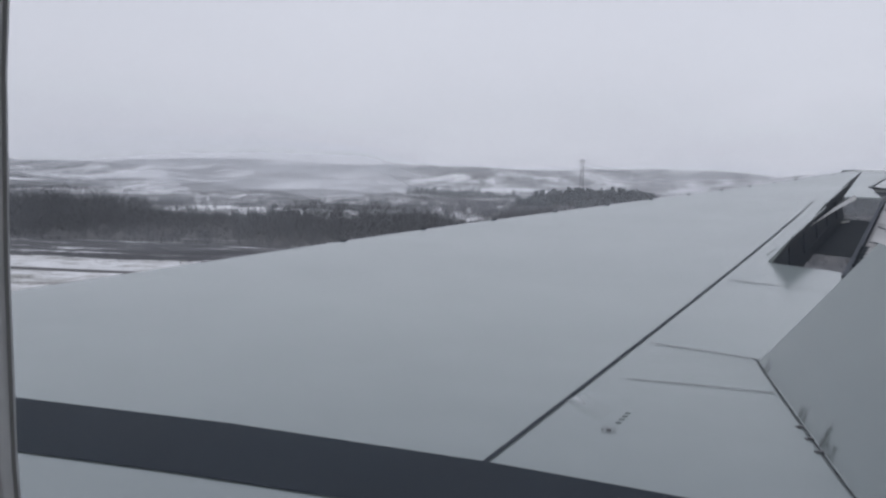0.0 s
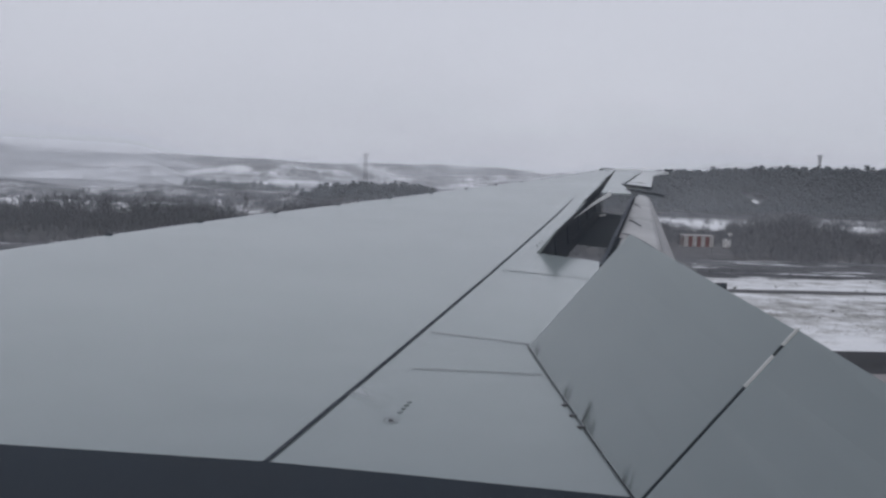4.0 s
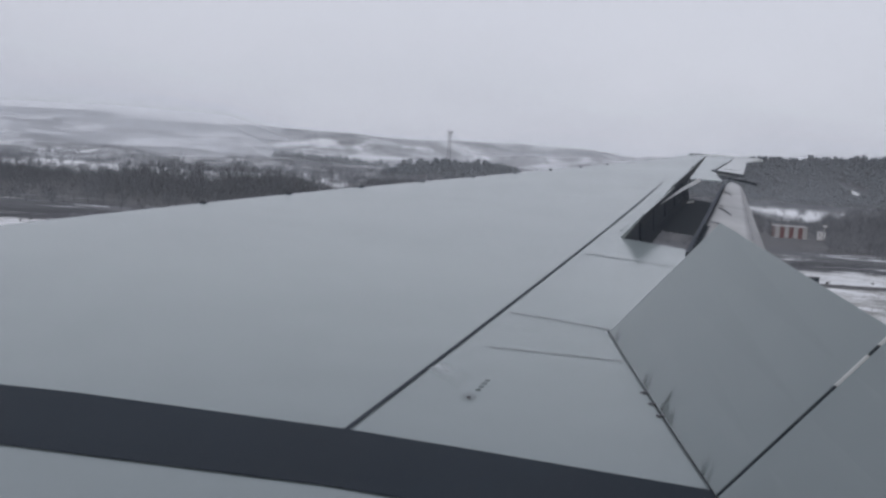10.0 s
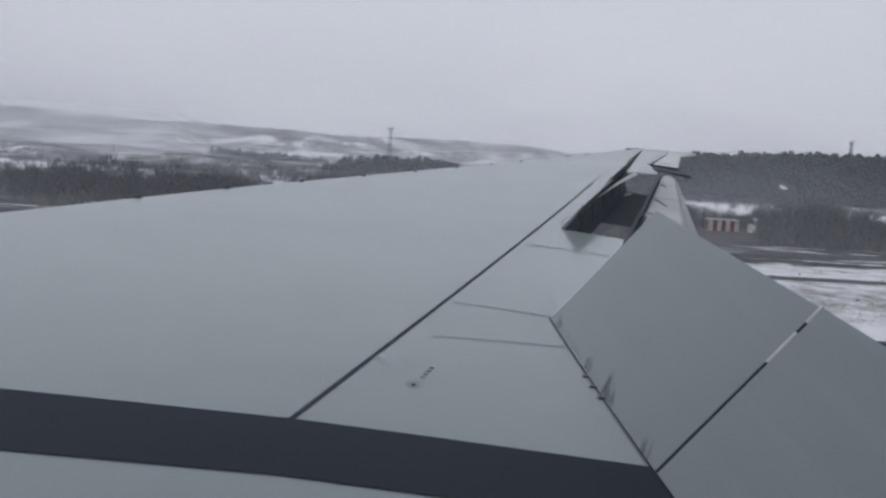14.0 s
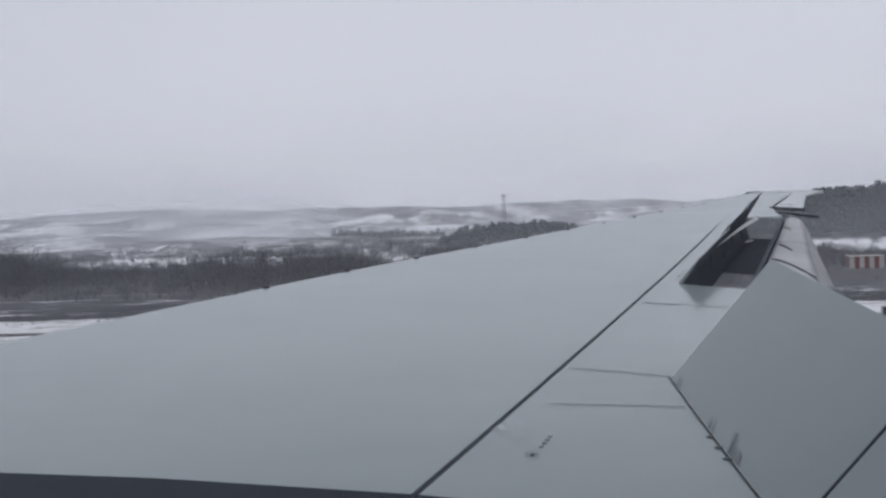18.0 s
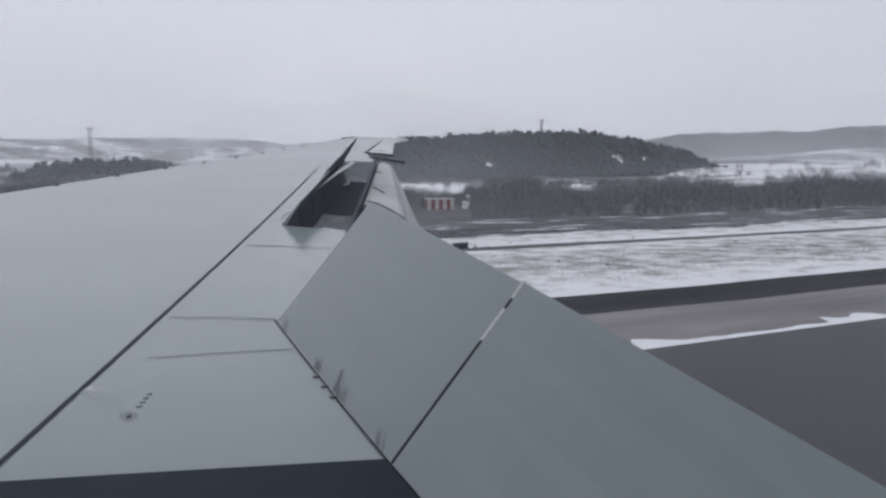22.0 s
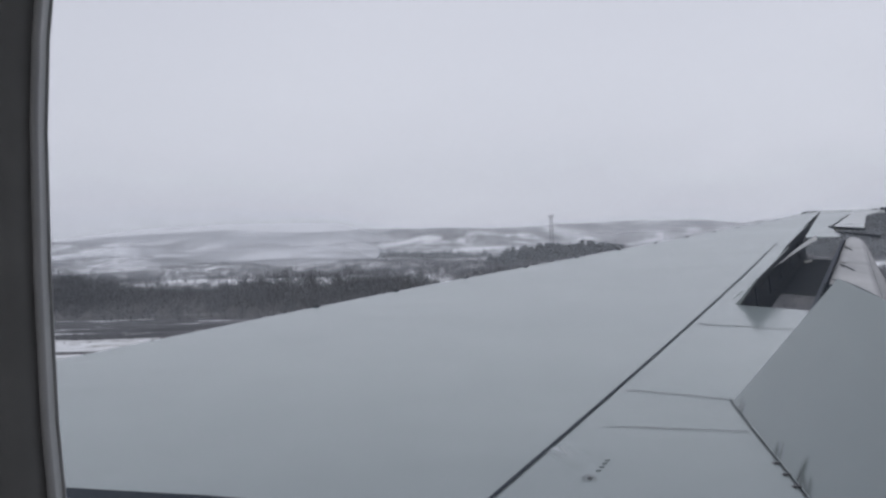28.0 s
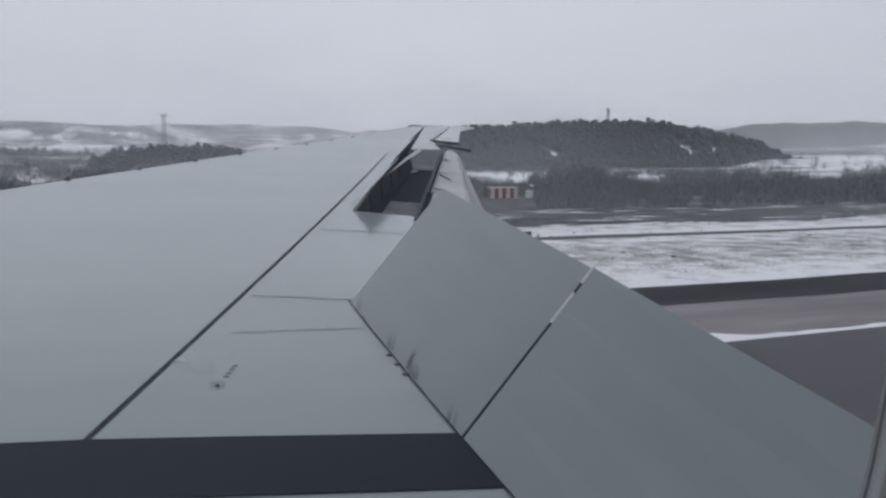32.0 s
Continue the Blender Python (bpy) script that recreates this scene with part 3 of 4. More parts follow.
# ring mark and its unreadable lettering
ring_v, ring_f = [], []
for i in range(24):
    c, s = math.cos(2 * math.pi * i / 24), math.sin(2 * math.pi * i / 24)
    ring_v += [on_wing(0.23 + 0.029 * c, 3.14 + 0.028 * s, 0.006), on_wing(0.23 + 0.0255 * c, 3.14 + 0.0225 * s, 0.006)]
ring_f = [(2 * i, 2 * i + 1, (2 * i + 3) % 48, (2 * i + 2) % 48) for i in range(24)]
part("ring_mark", ring_v, ring_f, M_FAIRING, airplane, "small dark ring mark")
v, f = box(0.222, 0.238, 3.133, 3.147, wing_z(3.128), wing_z(3.14) + 0.007)
part("ring_mark", v, f, M_FAIRING, airplane)
for i in range(4):
    x, y = 0.262 + 0.016 * i, 3.22 + 0.038 * i
    v, f = box(x, x + 0.022, y, y + 0.006, wing_z(y), wing_z(y) + 0.005)
    part("lettering_bar", v, f, M_LETTER, airplane)


def smear(quad, material, name="smear", cells=6):
    """A stain over a four-cornered patch; it starts at the first side and fades towards the opposite one."""
    a, b, c, d = [Vector(p) for p in quad]
    v, uvs = [], []
    for j in range(cells + 1):
        for i in range(cells + 1):
            u, w = i / cells, j / cells
            v.append(a.lerp(b, u).lerp(d.lerp(c, u), w))
            uvs.append((u, w))
    f = [(j * (cells + 1) + i, j * (cells + 1) + i + 1, (j + 1) * (cells + 1) + i + 1, (j + 1) * (cells + 1) + i) for j in range(cells) for i in range(cells)]
    me = mesh_of(name, v, f, material)
    uv = me.uv_layers.new(name="UVMap")
    for loop in me.loops:
        uv.data[loop.index].uv = uvs[loop.vertex_index]
    ob = new(name, me)
    ob.parent = airplane
    ob.visible_shadow = False
    return ob


def spoiler_point(y, s, up=0.004):
    """On the raised face of the inboard spoiler, s metres aft of its hinge."""
    k = radians(47.6 + 3.1 * (y - 2.462) / 1.718)
    return (lerp_table([(2.462, 0.994), (4.18, 1.049)], y) + s * math.cos(k) - up * math.sin(k), y, wing_z(y) - 0.004 + s * math.sin(k) + up * math.cos(k))


soot = np.random.default_rng(5)
for y, reach in ((4.0, 0.08), (3.36, 0.07), (3.10, 0.13), (2.98, 0.07), (2.56, 0.07)):
    for k in range(3):
        y1, w, r = y + soot.uniform(-0.05, 0.05), soot.uniform(0.012, 0.03), reach * soot.uniform(0.55, 1.1)
        smear([spoiler_point(y1 - w, 0.0), spoiler_point(y1 + w, 0.0), spoiler_point(y1 + 0.07 + w, r), spoiler_point(y1 + 0.04, r)], M_SOOT, "soot_smear")
for y, w in ((3.30, 0.007), (3.18, 0.006), (3.06, 0.007)):
    part("hinge_fitting", *prism([on_wing(0.978 + 0.03 * (y - 3), y + w, 0.007), on_wing(0.985, y - w, 0.009), on_wing(1.01, y - 0.6 * w, 0.009), on_wing(1.006, y + 1.3 * w, 0.008)],
                                 [on_wing(0.976, y + 1.2 * w, 0.0), on_wing(0.983, y - 1.2 * w, 0.0), on_wing(1.013, y - w, 0.0), on_wing(1.009, y + 1.5 * w, 0.0)]), M_FAIRING, airplane)
# dark streaks running aslant over the fore flap
def flap_streak(y0, y1, a0, a1, width):
    v = []
    for i in range(9):
        s = i / 8
        y, a = y0 + (y1 - y0) * s, a0 + (a1 - a0) * s
        b = lerp_table(FORE, a)
        for w in (-width / 2, width / 2):
            v.append((trail_x(y + w) + a * flap_taper(y), y + w - 0.1 * a, wing_z(y + w) - 0.03 - b + 0.006))
    part("flap_streak", v, [(2 * i, 2 * i + 1, 2 * i + 3, 2 * i + 2) for i in range(8)], M_SEAL, airplane, "dark streak aslant across the flap")


flap_streak(8.6, 7.55, 0.03, 0.48, 0.08)
flap_streak(9.75, 9.15, 0.06, 0.26, 0.10)
flap_streak(11.6, 11.2, 0.05, 0.22, 0.10)
# soot blown back over the lowered flap behind its tracks
for y, w in ((6.75, 0.16), (8.3, 0.2), (9.9, 0.22), (11.6, 0.2)):
    x, k0 = trail_x(y), flap_taper(y)
    z = wing_z(y)
    smear([(x + 0.02, y + w, z + 0.012), (x + 0.02, y - w, z + 0.0), (x + 0.36 * k0, y - w * 1.6, z - 0.045), (x + 0.36 * k0, y + w * 0.4, z - 0.04)], M_FLAP_SOOT, "soot_smear")
smear([on_wing(0.05, 3.42, 0.005), on_wing(0.15, 3.54, 0.005), on_wing(0.28, 3.36, 0.005), on_wing(0.20, 3.16, 0.005)], M_PALE, "worn_smear")

# ---------------------------------------------------------------- fuselage and cabin
WIN = (0.032, 5.185)
HALF_W, HALF_H = 0.1468, 0.196


def oval(grow, y, count=64, power=2.8):
    pts = []
    for i in range(count):
        a = 2 * math.pi * i / count
        c, s = math.cos(a), math.sin(a)
        dz = (HALF_H + grow) * math.copysign(abs(s) ** (2 / power), s)
        pts.append((WIN[0] + (HALF_W + grow) * (1 + (0.4 if c > 0 else 0.16) * dz) * math.copysign(abs(c) ** (2 / power), c), y, WIN[1] + dz))
    return pts


def square(y, count=64, w=6.0, z0=3.0, z1=6.9):
    pts = []
    for i in range(count):
        a = 2 * math.pi * i / count
        c, s = math.cos(a), math.sin(a)
        k = 1 / max(abs(c), abs(s))
        pts.append((WIN[0] + w * c * k, y, WIN[1] + (s * k) * ((z1 - WIN[1]) if s > 0 else (WIN[1] - z0))))
    return pts


window = tagged(new("window_1"), "rounded cabin window with a worn, pale-lit rim and black rubber seal", "window", kind="structure")
v, f = loft([oval(0.0, 0.1682), oval(0.0004, 0.1668), oval(0.0014, 0.1668), oval(0.0024, 0.176), oval(0.0, 0.1682)], caps=False)
part("window_rim", v, f, M_RIM, window, smooth=True)
v, f = loft([oval(0.0013, 0.174), oval(0.0034, 0.1635), oval(0.0165, 0.159), oval(0.0185, 0.170), oval(0.0026, 0.174)], caps=False)
part("window_seal", v, f, M_RUBBER, window, "black rubber seal", smooth=True)
v, f = oval(0.05, 0.185), [tuple(range(64))]
pane = part("window_pane", v, f, m_glass, window, "clear acrylic pane")
pane.visible_shadow = False

wall_v, wall_f = loft([square(0.155), oval(0.07, 0.155), oval(0.0175, 0.162), oval(0.0175, 0.171), oval(0.075, 0.20), square(0.20)], caps=False)
wall = tagged(new("wall_window_side", mesh_of("wall_window_side", wall_v, wall_f, M_PANEL)), "grey plastic cabin side wall in shadow", "wall", kind="structure")
X_CUTS = [-6.0 + 0.25 * i for i in range(49)]


def tube(radius, extra):
    """The cabin's tube; window openings in its unseen far side are enlarged to let in light."""
    angles = [radians(52 + 256 * i / 32) for i in range(33)]
    rings = [[(x, -2.2 + radius * math.cos(a), 4.9 + radius * math.sin(a)) for a in angles] + extra(x) for x in X_CUTS]
    k = len(rings[0])
    v = [p for ring in rings for p in ring]
    f = [(j * k + i, j * k + i + 1, (j + 1) * k + i + 1, (j + 1) * k + i) for j in range(len(X_CUTS) - 1) for i in range(k - 1) if not (10 <= i <= 16 and j % 4)]
    return v, f


sv, sf = tube(2.42, lambda x: [(x, 0.152, 3.0)])
lining = tagged(new("cabin_lining", mesh_of("cabin_lining", sv, sf, M_PANEL)), "pale cabin lining, its unseen far windows enlarged for light", "wall", kind="structure")
ov, of = tube(2.47, lambda x: [])
part("fuselage_skin", ov, of, M_HULL, airplane, "white painted fuselage skin")
for x in (-6.0, 6.0):
    bv, bf = box(x - 0.03, x + 0.03, -4.8, 0.3, 2.4, 7.4)
    tagged(new("cabin_bulkhead", mesh_of("cabin_bulkhead", bv, bf, M_CARPET)), "dark cabin partition", "wall", kind="structure")
bv, bf = box(-6, 6, -4.5, 0.15, 4.02, 4.08)
tagged(new("floor", mesh_of("floor", bv, bf, M_CARPET)), "dark carpeted cabin floor", "floor", kind="structure")

# ---------------------------------------------------------------- ground, runway, road
def sheet(x0, x1, nx, y0, y1, ny, height):
    xs, ys_ = np.linspace(x0, x1, nx), np.linspace(y0, y1, ny)
    v = [(x, y, height(x, y)) for y in ys_ for x in xs]
    f = [(j * nx + i, j * nx + i + 1, (j + 1) * nx + i + 1, (j + 1) * nx + i) for j in range(ny - 1) for i in range(nx - 1)]
    return v, f


gv, gf = [(-4600, -4600, 0), (4600, -4600, 0), (4600, 4600, 0), (-4600, 4600, 0)], [(0, 1, 2, 3)]
tagged(new("ground", mesh_of("ground", gv, gf, M_GROUND)), "flat airfield grass under patchy snow", "ground", kind="structure")


def band(name, y0, y1, z, material, label, category, ragged=0.0, seed=0, x0=-900, x1=900, step=1.5):
    """A long strip beside the runway, its outer edges ragged where snow lies over them."""
    xs = np.arange(x0, x1, step if ragged else 30)
    v, f = [], []
    for x in xs:
        a = noise.fractal(Vector((x * 0.06, seed, 0)), 1.0, 2.0, 4) * ragged
        b = noise.fractal(Vector((x * 0.05, seed + 9, 0)), 1.0, 2.0, 4) * ragged
        v += [(x, y0 + a, z), (x, y1 + b, z), (x, y0 + a, z - 0.03), (x, y1 + b, z - 0.03)]
    for i in range(len(xs) - 1):
        a = 4 * i
        f += [(a, a + 4, a + 5, a + 1), (a, a + 2, a + 6, a + 4), (a + 1, a + 5, a + 7, a + 3)]
    return tagged(new(name, mesh_of(name, v, f, material)), label, category, kind="structure")


band("runway", -40, 18.2, 0.030, M_ASPHALT, "dark wet asphalt runway", "road")
band("runway_shoulder", 18.1, 23.7, 0.022, M_SHOULDER, "pale concrete runway shoulder", "road")
band("shoulder_edge", 23.6, 27.6, 0.026, M_EDGE, "dark asphalt strip along the shoulder", "road", 0.6, 3)
band("service_road", 48.0, 49.8, 0.024, M_PATH, "narrow service road between snowfields", "road", 0.5, 5)
M_HEATH = snow_material("dark_heath_with_thin_snow", (0.045, 0.047, 0.053), (0.08, 0.083, 0.092), 0.39, 0.5, (0.2, 0.7, 1.0), 0.035)
M_UNDERWOOD = snow_material("dark_thicket_floor", (0.06, 0.06, 0.064), (0.1, 0.1, 0.104), 0.33, 0.3, (0.1, 1.0, 1.0), 0.05)
band("heath", 59.0, 84, 0.02, M_HEATH, "dark heath streaked with thin snow", "ground", 3.0, 8)
band("thicket_floor", 83, 205, 0.016, M_UNDERWOOD, "dark litter under the thicket with little snow", "ground", 2.5, 12)
M_SNOW = snow_material("clean_snow", (0.5, 0.5, 0.5), (0.6, 0.6, 0.6), 0.95, 0.2, (0.5, 1, 1))
v, f = [], []
xs = np.arange(-250, 420, 0.5)
for x in xs:
    n0 = 0.5 + 0.5 * noise.fractal(Vector((x * 0.22, 4.2, 0)), 0.6, 2.2, 6)
    n1 = 0.5 + 0.5 * noise.fractal(Vector((x * 0.9, 9.2, 0)), 0.8, 2.2, 4)
    w = 0.14 + 0.3 * n1 + 7.0 * max(0.0, n0 - 0.50) * n1 ** 1.5
    v += [(x, 17.95, 0.036), (x, 18.0 + 0.5 * w, 0.05 + 0.06 * min(w, 1)), (x, 18.05 + w, 0.034)]
f = [q for i in range(len(xs) - 1) for q in ((3 * i, 3 * i + 3, 3 * i + 4, 3 * i + 1), (3 * i + 1, 3 * i + 4, 3 * i + 5, 3 * i + 2))]
tagged(new("snow_bank", mesh_of("snow_bank", v, f, M_SNOW)), "ragged line of ploughed snow on the runway edge", "snow", kind="stuff")

# grass tufts and snow lumps on the field
rng = np.random.default_rng(7)


def tufts(name, count, area, size, material, label, category):
    v, f = [], []
    while len(v) < count * 15:
        x, y = rng.uniform(area[0], area[1]), rng.uniform(area[2], area[3])
        if noise.fractal(Vector((x * 0.05, y * 0.22, 6.0)), 1.0, 2.0, 3) < rng.uniform(-0.1, 0.5):
            continue
        h = size * rng.uniform(0.4, 1.3)
        for k in range(5):
            a = rng.uniform(0, 2 * math.pi)
            dx, dy = math.cos(a) * h * 1.6, math.sin(a) * h * 0.9
            o = len(v)
            v += [(x - dy * 0.35, y + dx * 0.25, 0.0), (x + dy * 0.35, y - dx * 0.25, 0.0), (x + dx, y + dy, h * rng.uniform(0.3, 0.8))]
            f.append((o, o + 1, o + 2))
    return tagged(new(name, mesh_of(name, v, f, material)), label, category, kind="stuff")


M_GRASS = surface("dead_winter_grass", (0.10, 0.10, 0.085), (0.2, 0.195, 0.165), 0.3, rough=0.9, fine=4)
tufts("grass_tufts", 9000, (0, 130, 30, 49), 0.05, M_GRASS, "dead grass tufts poking through the snow", "grass")
M_TURF = surface("dark_turf", (0.05, 0.05, 0.048), (0.09, 0.09, 0.084), 0.8, rough=0.9, fine=6)
M_HEATHER = surface("dark_heather", (0.05, 0.052, 0.058), (0.09, 0.092, 0.1), 0.3, rough=0.9, fine=4, spec=0.2)
tufts("turf_clumps", 60, (0, 120, 29, 56), 0.2, M_TURF, "dark turf clumps lying on the snow", "turf")
tufts("heather_tufts", 3000, (-90, 130, 55.8, 110), 0.16, M_HEATHER, "dark heather between the road and the thicket", "grass")

# ---------------------------------------------------------------- hills
def polar(az0, az1, na, r0, r1, nr, height):
    v, f = [], []
    for j in range(nr):
        r = r0 * (r1 / r0) ** (j / (nr - 1))
        for i in range(na):
            a = radians(az0 + (az1 - az0) * i / (na - 1))
            x, y = r * math.sin(a), r * math.cos(a)
            v.append((x, y, height(math.degrees(a), r, x, y)))
    f = [(j * na + i, j * na + i + 1, (j + 1) * na + i + 1, (j + 1) * na + i) for j in range(nr - 1) for i in range(na - 1)]
    return v, f


def smooth01(a, b, x):
    t = min(max((x - a) / (b - a), 0), 1)
    return t * t * (3 - 2 * t)


def hillside_z(az, r, x, y):
    up = smooth01(420, 2300, r)
    n0 = noise.fractal(Vector((x * 0.0022, y * 0.0022, 1.3)), 1.0, 2.0, 5)
    return -1.5 + up * (78 + 34 * n0) + 5.0 * smooth01(420, 800, r) * noise.noise(Vector((x * 0.008, y * 0.008, 4.0)))


v, f = polar(-75, 80, 190, 430, 2600, 46, hillside_z)
tagged(new("snowy_hillside", mesh_of("snowy_hillside", v, f, M_HILLSIDE, True)), "low snowy hillside with scrub beyond the airfield", "hill", kind="structure")

FAR = [(-75, 100), (-40, 118), (-33, 128), (-27, 150), (-22, 158), (-14, 150), (-7, 152), (0, 150), (7, 160), (12, 150), (16, 128), (22, 120), (34, 125), (42, 130), (50, 140), (80, 120)]


def far_z(az, r, x, y):
    crest = lerp_table(FAR, az) + 7 * noise.fractal(Vector((az * 0.16, 2.2, 0)), 1.0, 2.0, 4)
    return crest * smooth01(2400, 3100, r) * (1 - 0.3 * smooth01(3150, 4000, r)) + 6 * noise.noise(Vector((x * 0.004, y * 0.004, 0)))


v, f = polar(-75, 80, 240, 2350, 4000, 20, far_z)
tagged(new("far_hills", mesh_of("far_hills", v, f, M_FARHILL, True)), "pale snow-covered hills on the horizon", "hill", kind="structure")


def wooded_z(az, r, x, y):
    crest = lerp_table([(34, 0), (38, 60), (42, 78), (47, 84), (50, 80), (55, 88), (62, 84), (75, 50), (80, 0)], az) + 4 * noise.fractal(Vector((az * 0.5, 7.2, 0)), 1.0, 2.0, 4)
    return crest * smooth01(1150, 1500, r) * (1 - smooth01(1520, 1900, r)) - 2


v, f = polar(34, 80, 120, 1100, 1900, 16, wooded_z)
tagged(new("wooded_hill", mesh_of("wooded_hill", v, f, M_WOODHILL, True)), "hazy wooded hill beyond the airfield", "hill", kind="structure")


def pine_hill_z(x, y):
    across = lerp_table([(175, 0), (235, 17), (290, 32), (360, 37), (422, 39), (480, 40), (505, 37), (545, 33), (570, 29), (585, 27), (593, 0)], x)
    return -1 + across * smooth01(540, 650, y) * (1 - smooth01(665, 815, y)) * (1 + 0.06 * noise.noise(Vector((x * 0.03, y * 0.03, 0))))


v, f = sheet(170, 620, 100, 530, 820, 50, pine_hill_z)
tagged(new("pine_hill", mesh_of("pine_hill", v, f, M_HILL, True)), "snow-dusted hill under dark pines", "hill", kind="structure")


def knoll_z(x, y):
    d = ((x - 25) / 55) ** 2 + ((y - 600) / 45) ** 2
    return -1.2 + (10.5 + 0.05 * (x - 25)) * max(0.0, 1 - d) ** 0.4


v, f = sheet(-50, 100, 40, 545, 655, 30, knoll_z)
tagged(new("knoll", mesh_of("knoll", v, f, M_HILL, True)), "low wooded knoll in the snow", "hill", kind="structure")

def slope_z(az, r, x, y):
    return -2 + 21 * smooth01(330, 1090, r) * smooth01(39, 44, az) * (1 + 0.25 * noise.noise(Vector((x * 0.006, y * 0.006, 3.0))))


v, f = polar(39, 72, 60, 330, 1090, 20, slope_z)
tagged(new("snowy_slope", mesh_of("snowy_slope", v, f, M_SLOPE, True)), "white snowfield rising to the wooded hill", "hill", kind="structure")


# ---------------------------------------------------------------- mist over the fields
def mist_veil(radius, scale_height, density, seed):
    """A thin veil of mist, thickest near the ground; it scatters daylight from both sides."""
    m = bpy.data.materials.new("drifting_mist")
    m.use_nodes = True
    n, l = m.node_tree.nodes, m.node_tree.links
    n.clear()
    out, clear, front, back = n.new("ShaderNodeOutputMaterial"), n.new("ShaderNodeBsdfTransparent"), n.new("ShaderNodeBsdfDiffuse"), n.new("ShaderNodeBsdfTranslucent")
    for k in (front, back):
        k.inputs["Color"].default_value = (0.90, 0.93, 0.98, 1)
    body, whole = n.new("ShaderNodeMixShader"), n.new("ShaderNodeMixShader")
    body.inputs["Fac"].default_value = 0.5
    co, sep, rise = n.new("ShaderNodeTexCoord"), n.new("ShaderNodeSeparateXYZ"), n.new("ShaderNodeMath")
    l.new(co.outputs["Object"], sep.inputs[0])
    rise.operation = "DIVIDE"
    l.new(sep.outputs["Z"], rise.inputs[0])
    rise.inputs[1].default_value = -scale_height
    decay, dens = n.new("ShaderNodeMath"), n.new("ShaderNodeMath")
    decay.operation, dens.operation = "EXPONENT", "MULTIPLY"
    l.new(rise.outputs[0], decay.inputs[0])
    l.new(decay.outputs[0], dens.inputs[0])
    dens.inputs[1].default_value = density
    drift = noise_node(n, l, 3.0 / radius, 1, 0.4, (1, 1, 3))
    drift.inputs["Distortion"].default_value = 0.05 * seed
    thick = n.new("ShaderNodeMapRange")
    thick.inputs["From Min"].default_value, thick.inputs["From Max"].default_value = 0.3, 0.7
    thick.inputs["To Min"].default_value, thick.inputs["To Max"].default_value = 0.6, 1.4
    l.new(drift.outputs["Fac"], thick.inputs["Value"])
    fac = n.new("ShaderNodeMath")
    fac.operation, fac.use_clamp = "MULTIPLY", True
    l.new(dens.outputs[0], fac.inputs[0])
    l.new(thick.outputs["Result"], fac.inputs[1])
    for a, b in ((front.outputs[0], body.inputs[1]), (back.outputs[0], body.inputs[2]), (fac.outputs[0], whole.inputs["Fac"]),
                 (clear.outputs[0], whole.inputs[1]), (body.outputs[0], whole.inputs[2]), (whole.outputs[0], out.inputs["Surface"])):
        l.new(a, b)
    rings = [[(radius * math.sin(radians(a)), radius * math.cos(radians(a)), z) for z in (-3, 0.15 * radius, 0.3 * radius, 0.5 * radius)] for a in range(-84, 88, 3)]
    v, f = loft(rings, closed=False)
    return tagged(new("mist_veil", mesh_of("mist_veil", v, f, m, True)), "thin grey winter mist hanging over the fields", "mist", kind="structure")


mist_veil(79, 12, 0.065, 1)
mist_veil(235, 25, 0.075, 2)
mist_veil(520, 50, 0.10, 3)
mist_veil(900, 75, 0.28, 6)
mist_veil(1060, 80, 0.36, 4)
mist_veil(2320, 120, 0.60, 5)

# ---------------------------------------------------------------- trees
OCT_V = np.array([(1, 0, 0), (0, 1, 0), (-1, 0, 0), (0, -1, 0), (0, 0, 1), (0, 0, -1)], dtype=float)
OCT_F = [(0, 1, 4), (1, 2, 4), (2, 3, 4), (3, 0, 4), (1, 0, 5), (2, 1, 5), (3, 2, 5), (0, 3, 5)]


def pine_geometry(rs, h, spread):
    """Umbrella pine: small clumps of needles, most of them high, round an uneven crown; returns the clumps and the trunk."""
    clumps = []
    for k in range(int(rs.integers(15, 20))):
        u = rs.uniform(0.42, 0.97) ** 0.8
        rad = spread * (1.12 - 0.75 * max(0.0, u - 0.62) / 0.38)
        a = 2.4 * k + rs.uniform(-0.5, 0.5)
        d = rad * rs.uniform(0.15, 1.0) ** 0.6 * 0.8
        w = spread * rs.uniform(0.34, 0.52)
        turn = rs.uniform(0, 2 * math.pi)
        pts = OCT_V * rs.uniform(0.8, 1.2, (6, 1)) * (w * 1.15, w * 1.15, w * 0.62)
        pts = np.stack([pts[:, 0] * math.cos(turn) - pts[:, 1] * math.sin(turn), pts[:, 0] * math.sin(turn) + pts[:, 1] * math.cos(turn), pts[:, 2]], 1)
        clumps.append(([tuple(p) for p in pts + (d * math.cos(a), d * math.sin(a), h * u)], OCT_F))
    trunk = rod((0, 0, -1.0), (rs.uniform(-0.3, 0.3), rs.uniform(-0.3, 0.3), h * 0.8), 0.2, 5, 0.07)
    return merge(*clumps), trunk


rs = np.random.default_rng(11)
PINES = [pine_geometry(rs, h, w) for h, w in ((9.5, 3.0), (11, 3.4), (8, 2.8), (12, 3.3), (10, 3.9), (7, 2.6))]
PINE_NP = [(np.array(c[0]), np.array(c[1])) for c, _ in PINES]


